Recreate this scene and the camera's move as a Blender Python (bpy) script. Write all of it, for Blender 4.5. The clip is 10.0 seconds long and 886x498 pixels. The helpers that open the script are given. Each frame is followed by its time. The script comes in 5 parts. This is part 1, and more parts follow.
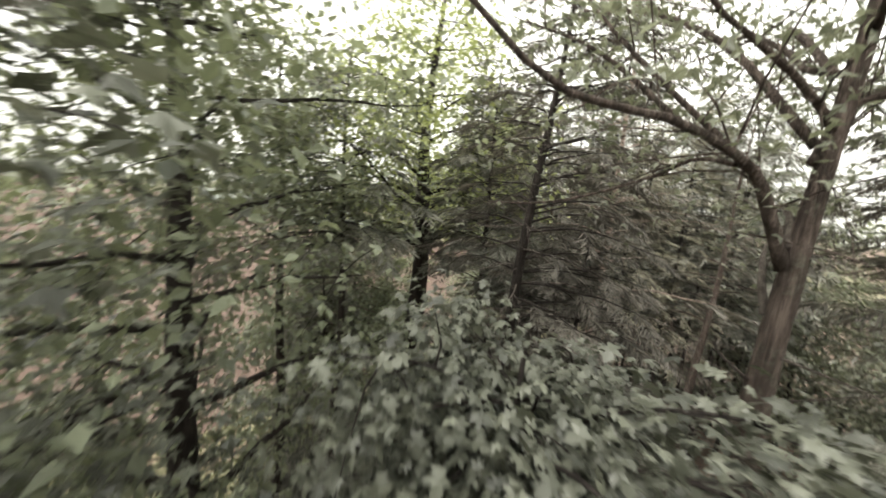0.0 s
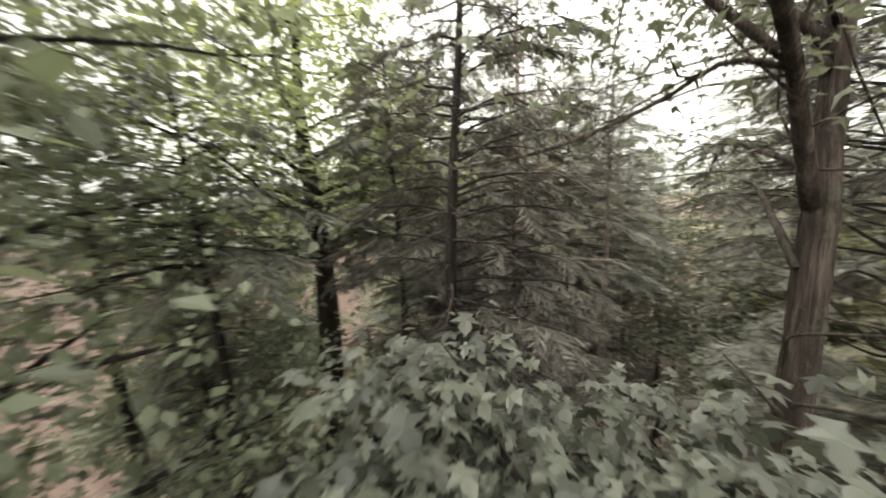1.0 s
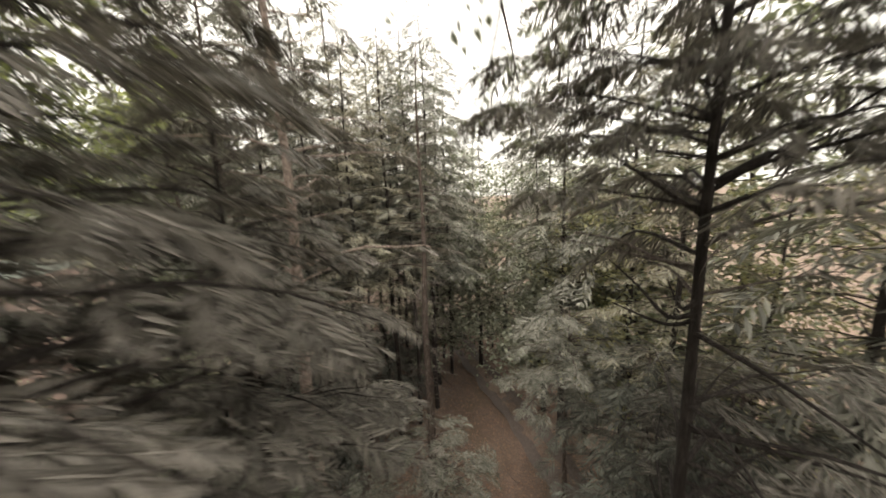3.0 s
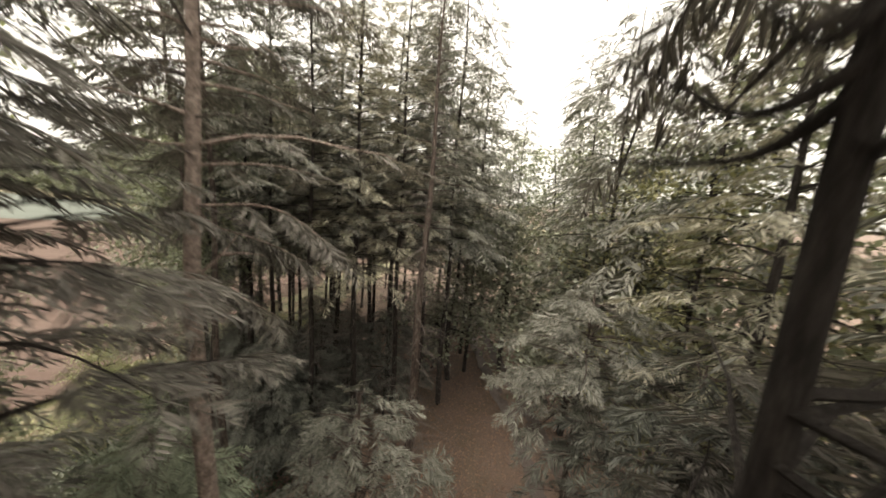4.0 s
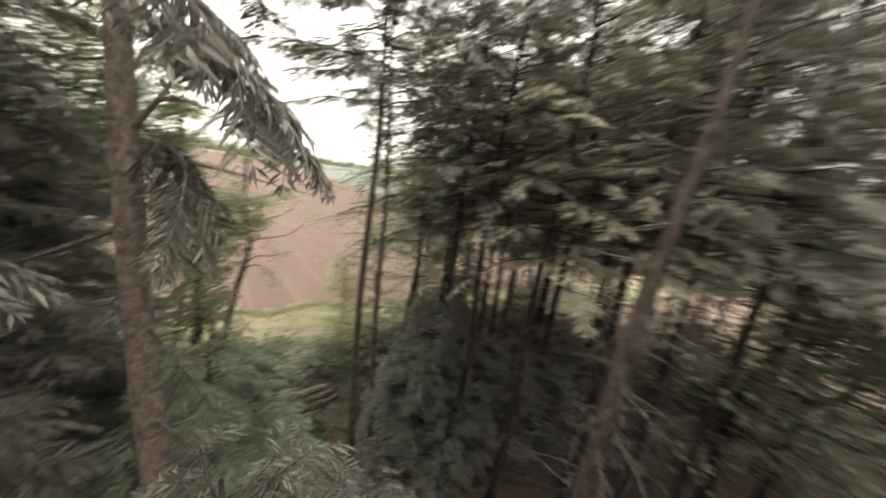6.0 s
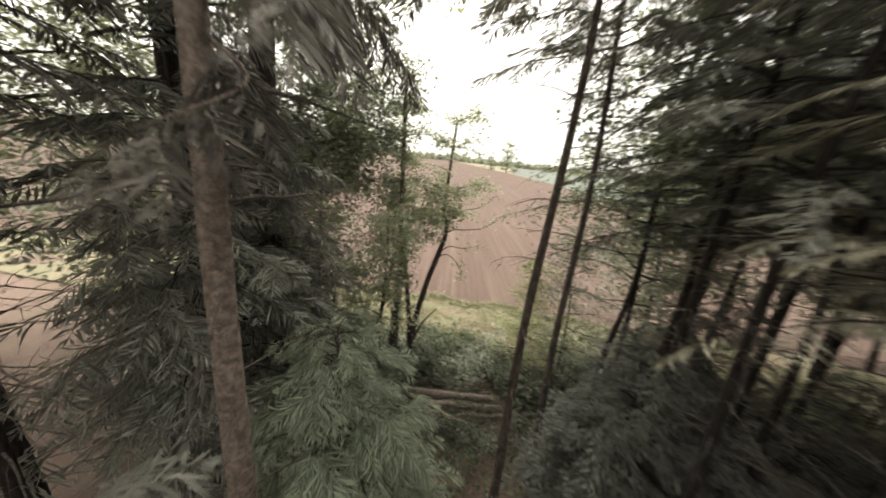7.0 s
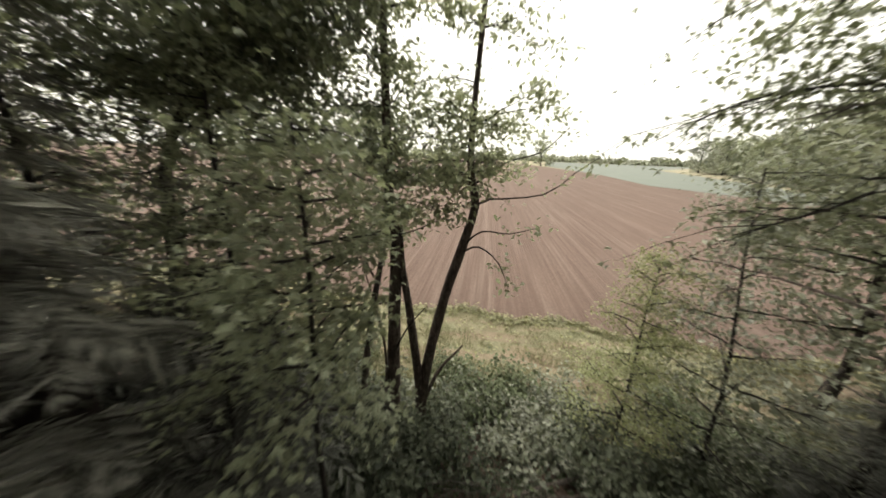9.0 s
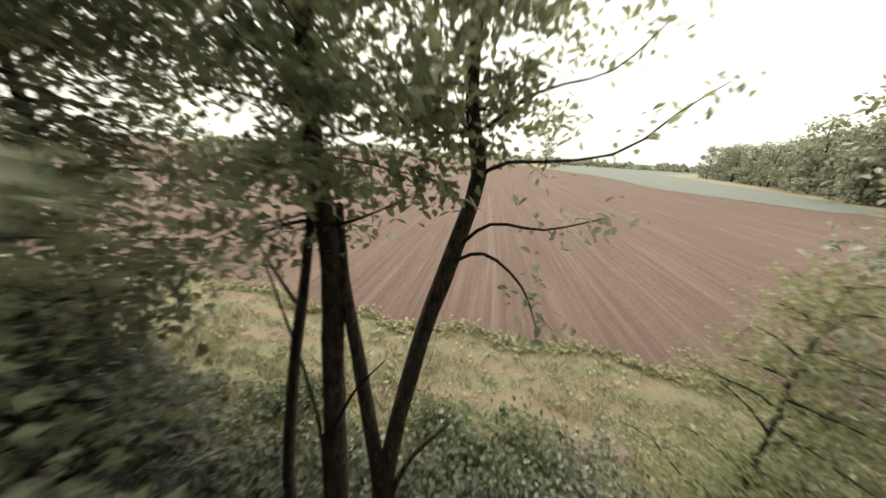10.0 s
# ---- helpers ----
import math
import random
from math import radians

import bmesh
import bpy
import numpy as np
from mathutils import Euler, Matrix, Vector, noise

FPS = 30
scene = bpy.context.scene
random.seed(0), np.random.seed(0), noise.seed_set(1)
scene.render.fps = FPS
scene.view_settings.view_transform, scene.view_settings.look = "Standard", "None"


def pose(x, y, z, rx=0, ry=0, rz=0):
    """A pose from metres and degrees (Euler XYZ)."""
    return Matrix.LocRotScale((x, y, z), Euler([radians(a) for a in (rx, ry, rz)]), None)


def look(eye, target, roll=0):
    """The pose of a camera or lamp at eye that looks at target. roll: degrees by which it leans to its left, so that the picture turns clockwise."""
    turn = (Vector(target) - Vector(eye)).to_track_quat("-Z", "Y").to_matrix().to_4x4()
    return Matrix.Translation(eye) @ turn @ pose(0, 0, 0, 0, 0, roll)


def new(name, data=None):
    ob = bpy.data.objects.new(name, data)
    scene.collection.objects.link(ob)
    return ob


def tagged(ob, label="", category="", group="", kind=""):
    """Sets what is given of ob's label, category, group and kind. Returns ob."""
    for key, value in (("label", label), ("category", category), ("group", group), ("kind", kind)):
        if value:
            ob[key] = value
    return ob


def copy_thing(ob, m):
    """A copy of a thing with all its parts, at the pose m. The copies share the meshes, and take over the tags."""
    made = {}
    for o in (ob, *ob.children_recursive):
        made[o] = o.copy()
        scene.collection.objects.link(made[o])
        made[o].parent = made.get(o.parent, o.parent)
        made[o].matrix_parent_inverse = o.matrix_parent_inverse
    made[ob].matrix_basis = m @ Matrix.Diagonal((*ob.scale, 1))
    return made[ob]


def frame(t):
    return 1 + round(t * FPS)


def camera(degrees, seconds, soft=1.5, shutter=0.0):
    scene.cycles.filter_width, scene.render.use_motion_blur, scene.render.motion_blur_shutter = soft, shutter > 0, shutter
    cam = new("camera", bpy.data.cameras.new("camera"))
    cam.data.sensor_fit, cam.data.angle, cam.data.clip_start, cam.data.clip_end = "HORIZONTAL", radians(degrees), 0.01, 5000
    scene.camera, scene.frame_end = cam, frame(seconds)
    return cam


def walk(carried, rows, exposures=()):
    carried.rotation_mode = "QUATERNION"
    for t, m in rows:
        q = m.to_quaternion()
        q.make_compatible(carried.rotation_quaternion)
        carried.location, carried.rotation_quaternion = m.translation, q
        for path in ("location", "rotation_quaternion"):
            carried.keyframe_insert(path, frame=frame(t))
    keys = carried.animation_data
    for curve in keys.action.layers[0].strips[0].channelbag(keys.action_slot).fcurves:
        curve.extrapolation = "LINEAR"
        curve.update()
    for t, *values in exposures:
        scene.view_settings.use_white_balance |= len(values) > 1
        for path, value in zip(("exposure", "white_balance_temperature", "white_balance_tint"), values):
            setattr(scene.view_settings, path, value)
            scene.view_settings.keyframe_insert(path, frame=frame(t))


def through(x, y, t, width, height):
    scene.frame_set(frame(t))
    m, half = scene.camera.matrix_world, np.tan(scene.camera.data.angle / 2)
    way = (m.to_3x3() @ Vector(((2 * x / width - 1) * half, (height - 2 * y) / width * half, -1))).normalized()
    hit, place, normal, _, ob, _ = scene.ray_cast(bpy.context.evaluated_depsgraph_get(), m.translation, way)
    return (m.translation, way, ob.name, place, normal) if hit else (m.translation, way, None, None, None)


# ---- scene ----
cam = camera(109.8, 10.0, soft=1.7, shutter=0.65)
PATH = [
    (0, (-10.952, -0.259, 11.455), (-9.274, 0.789, 11.163), 5.6),
    (0.5, (-10.508, 0.063, 11.487), (-8.734, 0.946, 11.214), -2.2),
    (1, (-10.123, 0.327, 11.357), (-8.210, 0.828, 11.061), -2.7),
    (1.5, (-9.646, 0.425, 11.322), (-7.678, 0.589, 11.008), -3.7),
    (2, (-9.115, 0.295, 11.283), (-7.152, 0.109, 10.950), -3.7),
    (2.5, (-8.592, -0.043, 11.131), (-6.678, -0.511, 10.786), -3.8),
    (2.7, (-8.410, -0.270, 11.050), (-6.505, -0.780, 10.715), -3.4),
    (3.8, (-7.050, -2.134, 9.531), (-5.085, -2.326, 9.214), 3.5),
    (4, (-6.832, -2.413, 9.288), (-4.862, -2.550, 8.974), 4.2),
    (4.5, (-5.945, -2.949, 8.760), (-3.972, -2.927, 8.432), 5.7),
    (5, (-4.953, -3.255, 8.521), (-2.989, -3.110, 8.169), 6.7),
    (5.2, (-4.531, -3.329, 8.406), (-2.582, -3.065, 8.042), 6.8),
    (5.5, (-3.881, -3.374, 8.243), (-2.034, -2.706, 7.868), 7.0),
    (5.8, (-3.220, -3.313, 8.146), (-1.601, -2.204, 7.760), 7.8),
    (6, (-2.815, -3.211, 8.074), (-1.413, -1.858, 7.625), 8.1),
    (6.2, (-2.452, -3.066, 7.971), (-1.311, -1.500, 7.474), 8.3),
    (7.3, (-1.106, -1.459, 7.403), (-1.020, 0.456, 6.832), 5.2),
    (7.5, (-1.011, -1.050, 7.267), (-0.933, 0.867, 6.703), 4.7),
    (8, (-0.866, 0.165, 6.939), (-0.796, 2.078, 6.362), 2.9),
    (8.5, (-0.813, 1.347, 6.420), (-0.779, 3.260, 5.838), 2.4),
    (9, (-0.702, 2.512, 6.005), (-0.705, 4.425, 5.422), 2.2),
    (9.5, (-0.546, 3.728, 5.694), (-0.560, 5.640, 5.107), 2.4),
    (10, (-0.439, 5.003, 5.325), (-0.456, 6.916, 4.744), 3.5),
]
walk(cam, [(t, look(eye, target, roll)) for t, eye, target, roll in PATH],
     [(0.0, 1.38, 6450, 9), (1.0, 1.36, 6450, 9), (2.5, 1.27, 6650, 12), (4.0, 1.4, 6900, 13), (5.0, 1.74, 6850, 12), (6.0, 1.64, 6600, 12), (7.5, 1.42, 6600, 11), (9.0, 1.2, 6650, 10), (10.0, 1.1, 6750, 10)])

# ---- world, sun, exposure ----
world = bpy.data.worlds.new("overcast_sky")
scene.world = world
world.use_nodes = True
wn = world.node_tree
wn.nodes.clear()
w_out = wn.nodes.new("ShaderNodeOutputWorld")
w_bg = wn.nodes.new("ShaderNodeBackground")
w_sky = wn.nodes.new("ShaderNodeTexSky")
w_sky.sky_type = "NISHITA"
w_sky.sun_disc = False
w_sky.sun_elevation = radians(48)
w_sky.sun_rotation = radians(319)
w_sky.dust_density = 4.0
w_sky.air_density = 1.0
w_mix = wn.nodes.new("ShaderNodeMixRGB")
w_mix.inputs[0].default_value = 0.9
w_mix.inputs[2].default_value = (12.7, 12.5, 11.1, 1)
# an overcast sky is three times as bright overhead as at the horizon
w_dir = wn.nodes.new("ShaderNodeTexCoord")
w_sep = wn.nodes.new("ShaderNodeSeparateXYZ")
wn.links.new(w_dir.outputs["Generated"], w_sep.inputs[0])
w_up = wn.nodes.new("ShaderNodeMapRange")
w_up.inputs["To Min"].default_value = 0.36
wn.links.new(w_sep.outputs["Z"], w_up.inputs["Value"])
w_dome = wn.nodes.new("ShaderNodeVectorMath")
w_dome.operation = "SCALE"
wn.links.new(w_up.outputs[0], w_dome.inputs["Scale"])
wn.links.new(w_sky.outputs[0], w_mix.inputs[1])
wn.links.new(w_mix.outputs[0], w_dome.inputs[0])
wn.links.new(w_dome.outputs[0], w_bg.inputs[0])
w_bg.inputs[1].default_value = 0.15
wn.links.new(w_bg.outputs[0], w_out.inputs[0])

sun_data = bpy.data.lights.new("sun", "SUN")
sun_data.energy = 1.3
sun_data.angle = radians(25)
sun_data.color = (1.0, 0.95, 0.86)
sun = new("sun", sun_data)
sun.matrix_world = look((0, 0, 40), (14.0, -16.0, 0))


# ---- materials ----
def principled(name):
    m = bpy.data.materials.new(name)
    m.use_nodes = True
    t = m.node_tree
    return m, t, t.nodes["Principled BSDF"], t.nodes["Material Output"]


def node(t, kind, **inputs):
    n = t.nodes.new(kind)
    for k, v in inputs.items():
        n.inputs[k.replace("_", " ")].default_value = v
    return n


def ramp(t, fac, stops):
    r = t.nodes.new("ShaderNodeValToRGB")
    while len(r.color_ramp.elements) < len(stops):
        r.color_ramp.elements.new(0.5)
    for e, (p, c) in zip(r.color_ramp.elements, stops):
        e.position, e.color = p, (*c, 1)
    t.links.new(fac, r.inputs[0])
    return r.outputs[0]


def coords(t, scale=(1, 1, 1)):
    c = t.nodes.new("ShaderNodeTexCoord")
    m = t.nodes.new("ShaderNodeMapping")
    m.inputs["Scale"].default_value = scale
    t.links.new(c.outputs["Object"], m.inputs["Vector"])
    return m.outputs[0]


def noise_tex(t, vec, scale, detail=5.0, rough=0.6):
    n = node(t, "ShaderNodeTexNoise", Scale=scale, Detail=detail, Roughness=rough)
    t.links.new(vec, n.inputs["Vector"])
    return n.outputs["Fac"]


def mixed(t, fac, a, b, blend="MIX"):
    m = t.nodes.new("ShaderNodeMixRGB")
    m.blend_type = blend
    for s, v in ((m.inputs[0], fac), (m.inputs[1], a), (m.inputs[2], b)):
        if isinstance(v, bpy.types.NodeSocket):
            t.links.new(v, s)
        else:
            s.default_value = v if not isinstance(v, tuple) else (*v, 1)
    return m.outputs[0]


def bump(t, bsdf, height, strength, distance):
    b = node(t, "ShaderNodeBump", Strength=strength, Distance=distance)
    t.links.new(height, b.inputs["Height"])
    t.links.new(b.outputs[0], bsdf.inputs["Normal"])


def bark(name, dark, mid, light, lichen=0.0, along=0.16, coarse=26.0):
    m, t, b, _ = principled(name)
    v = coords(t, (1, 1, along))
    fine = noise_tex(t, v, coarse, 8.0, 0.72)
    broad = noise_tex(t, coords(t), 3.2, 4.0)
    c = ramp(t, fine, [(0.40, dark), (0.5, mid), (0.63, light)])
    c = mixed(t, broad, c, mixed(t, 0.5, c, light), "MIX")
    if lichen:
        l = ramp(t, noise_tex(t, coords(t), 7.0, 7.0, 0.75), [(0.56, (0, 0, 0)), (0.66, (lichen, lichen, lichen))])
        c = mixed(t, l, c, (0.20, 0.22, 0.17))
    t.links.new(c, b.inputs["Base Color"])
    b.inputs["Roughness"].default_value = 0.93
    b.inputs["Specular IOR Level"].default_value = 0.2
    bump(t, b, fine, 1.0, 0.06)
    return m


def leaf(name, dark, light, through=0.4, rough=0.46, spec=0.6):
    """Thin leaf: gloss on top, light passing through, its tone changing from leaf to leaf and from bough to bough."""
    m, t, b, out = principled(name)
    g = t.nodes.new("ShaderNodeNewGeometry")
    rnd = g.outputs["Random Per Island"]
    patch = noise_tex(t, coords(t), 0.9, 3.0)
    mx = t.nodes.new("ShaderNodeMath")
    mx.operation = "MULTIPLY_ADD"
    mx.inputs[1].default_value = 0.55
    t.links.new(rnd, mx.inputs[0])
    sc = t.nodes.new("ShaderNodeMath")
    sc.operation = "MULTIPLY"
    sc.inputs[1].default_value = 0.55
    t.links.new(patch, sc.inputs[0])
    t.links.new(sc.outputs[0], mx.inputs[2])
    c = ramp(t, mx.outputs[0], [(0.15, dark), (0.85, light)])
    t.links.new(c, b.inputs["Base Color"])
    b.inputs["Roughness"].default_value = rough
    b.inputs["Specular IOR Level"].default_value = spec
    tr = t.nodes.new("ShaderNodeBsdfTranslucent")
    t.links.new(mixed(t, 0.35, c, (light[0] * 1.25, light[1] * 1.25, light[2] * 0.85)), tr.inputs[0])
    ms = t.nodes.new("ShaderNodeMixShader")
    ms.inputs[0].default_value = through
    t.links.new(b.outputs[0], ms.inputs[1])
    t.links.new(tr.outputs[0], ms.inputs[2])
    t.links.new(ms.outputs[0], out.inputs[0])
    return m


BARK_DARK = bark("dark_wet_bark", (0.010, 0.008, 0.007), (0.026, 0.021, 0.019), (0.06, 0.05, 0.045))
BARK_BROWN = bark("brown_conifer_bark", (0.016, 0.012, 0.010), (0.055, 0.041, 0.035), (0.14, 0.108, 0.094), 0.45, 0.3, 20.0)
BARK_GREY = bark("grey_ridged_bark", (0.008, 0.006, 0.005), (0.048, 0.036, 0.031), (0.20, 0.158, 0.138), 0.35, 0.09, 22.0)
BARK_PALE = bark("pale_brown_scaly_bark", (0.07, 0.054, 0.046), (0.21, 0.163, 0.140), (0.40, 0.318, 0.275), 0.3, 0.9, 14.0)
TWIG = bark("dead_twig_wood", (0.045, 0.037, 0.033), (0.105, 0.087, 0.077), (0.20, 0.172, 0.153))
LOGWOOD = bark("weathered_log", (0.06, 0.049, 0.041), (0.18, 0.148, 0.123), (0.33, 0.28, 0.24), 0.4)
CUTWOOD = bark("pale_split_wood", (0.28, 0.22, 0.15), (0.42, 0.34, 0.24), (0.55, 0.46, 0.34))
NEEDLE = leaf("hemlock_needles", (0.018, 0.019, 0.016), (0.265, 0.260, 0.222), 0.18, 0.55, 0.35)
NEEDLE_PALE = leaf("pale_hemlock_needles", (0.060, 0.057, 0.045), (0.42, 0.394, 0.308), 0.24, 0.55, 0.35)
NEEDLE_BROWN = leaf("dull_brown_green_needles", (0.018, 0.017, 0.015), (0.215, 0.196, 0.174), 0.18, 0.6, 0.3)
NEEDLE_FRESH = leaf("fresh_blue_green_needles", (0.085, 0.098, 0.072), (0.31, 0.345, 0.25), 0.25, 0.6)
MAPLE = leaf("maple_leaves", (0.026, 0.032, 0.021), (0.265, 0.29, 0.193), 0.42, 0.42)
MAPLE_LIGHT = leaf("light_green_leaves", (0.14, 0.165, 0.068), (0.36, 0.395, 0.18), 0.48, 0.5)
MAPLE_DULL = leaf("dull_grey_green_leaves", (0.032, 0.036, 0.026), (0.28, 0.295, 0.223), 0.42, 0.45)
YOUNG_MAPLE = leaf("dusty_maple_leaves", (0.014, 0.016, 0.012), (0.160, 0.167, 0.130), 0.24, 0.42, 0.6)
STEM_LEAF = leaf("pale_field_edge_leaves", (0.10, 0.112, 0.074), (0.40, 0.43, 0.30), 0.5, 0.5)
BUSH_LEAF = leaf("yellow_green_bush_leaves", (0.12, 0.135, 0.062), (0.36, 0.385, 0.20), 0.46, 0.5)
SHRUB = leaf("shrub_leaves", (0.026, 0.035, 0.020), (0.135, 0.158, 0.088), 0.32, 0.6, 0.22)
# the hemlock needles darkened, with shade put into the colour
NEEDLE_SHADED = leaf("shaded_hemlock_needles", (0.013, 0.014, 0.012), (0.140, 0.143, 0.120), 0.15, 0.55, 0.35)
GRASS = leaf("meadow_grass", (0.085, 0.092, 0.050), (0.27, 0.265, 0.165), 0.35, 0.6)
MAPLE_OLIVE = leaf("olive_green_leaves", (0.085, 0.086, 0.040), (0.29, 0.28, 0.145), 0.42, 0.45)
SHRUB_DARK = leaf("dark_shrub_leaves", (0.020, 0.025, 0.017), (0.105, 0.118, 0.078), 0.26, 0.6, 0.22)
LITTER = leaf("dry_fallen_leaves", (0.11, 0.068, 0.050), (0.29, 0.188, 0.138), 0.2, 0.8, 0.1)


def ground_material():
    m, t, b, _ = principled("leaf_litter_floor")
    v = coords(t)
    fine = noise_tex(t, v, 26.0, 8.0, 0.75)
    broad = noise_tex(t, v, 0.55, 4.0)
    c = ramp(t, fine, [(0.3, (0.050, 0.034, 0.027)), (0.5, (0.140, 0.094, 0.072)), (0.7, (0.25, 0.175, 0.136))])
    moss = ramp(t, broad, [(0.45, (0, 0, 0)), (0.7, (0.5, 0.5, 0.5))])
    c = mixed(t, moss, c, mixed(t, fine, (0.03, 0.03, 0.018), (0.12, 0.10, 0.055)))
    t.links.new(c, b.inputs["Base Color"])
    b.inputs["Roughness"].default_value = 0.95
    bump(t, b, fine, 0.8, 0.05)
    return m


def path_material():
    m, t, b, _ = principled("dark_trodden_earth")
    v = coords(t)
    fine = noise_tex(t, v, 14.0, 8.0, 0.7)
    c = ramp(t, fine, [(0.3, (0.05, 0.038, 0.034)), (0.7, (0.12, 0.094, 0.082))])
    t.links.new(c, b.inputs["Base Color"])
    b.inputs["Roughness"].default_value = 0.9
    bump(t, b, fine, 0.6, 0.04)
    return m


def verge_material():
    m, t, b, _ = principled("mown_meadow_turf")
    v = coords(t)
    fine = noise_tex(t, v, 22.0, 8.0, 0.75)
    broad = noise_tex(t, v, 0.8, 5.0)
    c = ramp(t, fine, [(0.3, (0.055, 0.058, 0.03)), (0.5, (0.13, 0.13, 0.072)), (0.72, (0.25, 0.232, 0.15))])
    swath = noise_tex(t, coords(t, (0.25, 1.6, 1)), 0.9, 4.0, 0.6)
    c = mixed(t, ramp(t, broad, [(0.42, (0, 0, 0)), (0.65, (0.6, 0.6, 0.6))]), c, mixed(t, fine, (0.13, 0.10, 0.06), (0.28, 0.23, 0.15)))
    c = mixed(t, ramp(t, swath, [(0.48, (0, 0, 0)), (0.60, (0.75, 0.75, 0.75))]), c, mixed(t, fine, (0.10, 0.066, 0.045), (0.27, 0.20, 0.145)))
    t.links.new(c, b.inputs["Base Color"])
    b.inputs["Roughness"].default_value = 0.95
    bump(t, b, fine, 0.8, 0.06)
    return m


ROWS_TURN = 7.5  # degrees by which the drilled rows run east of north


def soil_material():
    m, t, b, _ = principled("tilled_field_soil")
    c0 = t.nodes.new("ShaderNodeTexCoord")
    mp = t.nodes.new("ShaderNodeMapping")
    mp.inputs["Rotation"].default_value = (0, 0, radians(ROWS_TURN))
    t.links.new(c0.outputs["Object"], mp.inputs["Vector"])
    v = mp.outputs[0]
    st = t.nodes.new("ShaderNodeMapping")
    st.inputs["Scale"].default_value = (1, 0.02, 1)
    t.links.new(v, st.inputs["Vector"])
    streak = noise_tex(t, st.outputs[0], 0.9, 6.0, 0.7)
    clod = noise_tex(t, v, 9.0, 9.0, 0.75)
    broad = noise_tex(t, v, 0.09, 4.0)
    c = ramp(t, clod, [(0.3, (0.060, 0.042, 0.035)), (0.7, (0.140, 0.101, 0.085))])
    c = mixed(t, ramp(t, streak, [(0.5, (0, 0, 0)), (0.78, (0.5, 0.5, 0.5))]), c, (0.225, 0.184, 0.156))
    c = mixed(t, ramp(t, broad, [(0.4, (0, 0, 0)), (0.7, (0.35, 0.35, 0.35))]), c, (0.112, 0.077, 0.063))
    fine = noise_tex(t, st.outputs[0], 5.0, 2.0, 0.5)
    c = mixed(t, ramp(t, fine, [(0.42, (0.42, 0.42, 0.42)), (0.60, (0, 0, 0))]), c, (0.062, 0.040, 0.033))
    t.links.new(c, b.inputs["Base Color"])
    b.inputs["Roughness"].default_value = 1.0
    b.inputs["Specular IOR Level"].default_value = 0.1
    bump(t, b, clod, 0.5, 0.05)
    return m


def crop_material():
    m, t, b, _ = principled("young_green_crop")
    v = coords(t, (1, 0.1, 1))
    c = ramp(t, noise_tex(t, v, 0.6, 8.0, 0.7), [(0.3, (0.056, 0.066, 0.055)), (0.7, (0.094, 0.106, 0.088))])
    t.links.new(c, b.inputs["Base Color"])
    b.inputs["Roughness"].default_value = 0.9
    return m


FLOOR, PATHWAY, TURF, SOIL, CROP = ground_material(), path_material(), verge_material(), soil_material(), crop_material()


# ---- mesh tools ----
class Geo:
    """Collects vertices and faces of one mesh."""

    def __init__(self):
        self.v, self.f, self.n = [], [], 0

    def add(self, v, f):
        self.v.append(np.asarray(v, float).reshape(-1, 3))
        self.f += (np.asarray(f) + self.n).tolist()
        self.n += len(self.v[-1])

    def mesh(self, name, material, smooth=False):
        me = bpy.data.meshes.new(name)
        me.from_pydata(np.concatenate(self.v).tolist() if self.v else [], [], self.f)
        me.materials.append(material)
        if smooth:
            me.polygons.foreach_set("use_smooth", [True] * len(me.polygons))
        me.update()
        return me


def part(name, geo, material, parent, label="", smooth=False):
    if not geo.n:
        return None
    ob = new(name, geo.mesh(name, material, smooth))
    ob.parent = parent
    return tagged(ob, label)


def thing(name, x, y, z, label, category, group="", kind=""):
    ob = new(name)
    ob.empty_display_size = 0.2
    ob.location = (x, y, z)
    return tagged(ob, label, category, group, kind)


def smooth_line(pts, n):
    """n points along a Catmull-Rom curve through pts."""
    p = np.asarray(pts, float)
    p = np.vstack([2 * p[0] - p[1], p, 2 * p[-1] - p[-2]])
    u = np.linspace(0, len(p) - 3 - 1e-6, n)
    i = u.astype(int)
    t = (u - i)[:, None]
    a, b, c, d = p[i], p[i + 1], p[i + 2], p[i + 3]
    return 0.5 * (2 * b + (c - a) * t + (2 * a - 5 * b + 4 * c - d) * t**2 + (3 * b - a - 3 * c + d) * t**3)


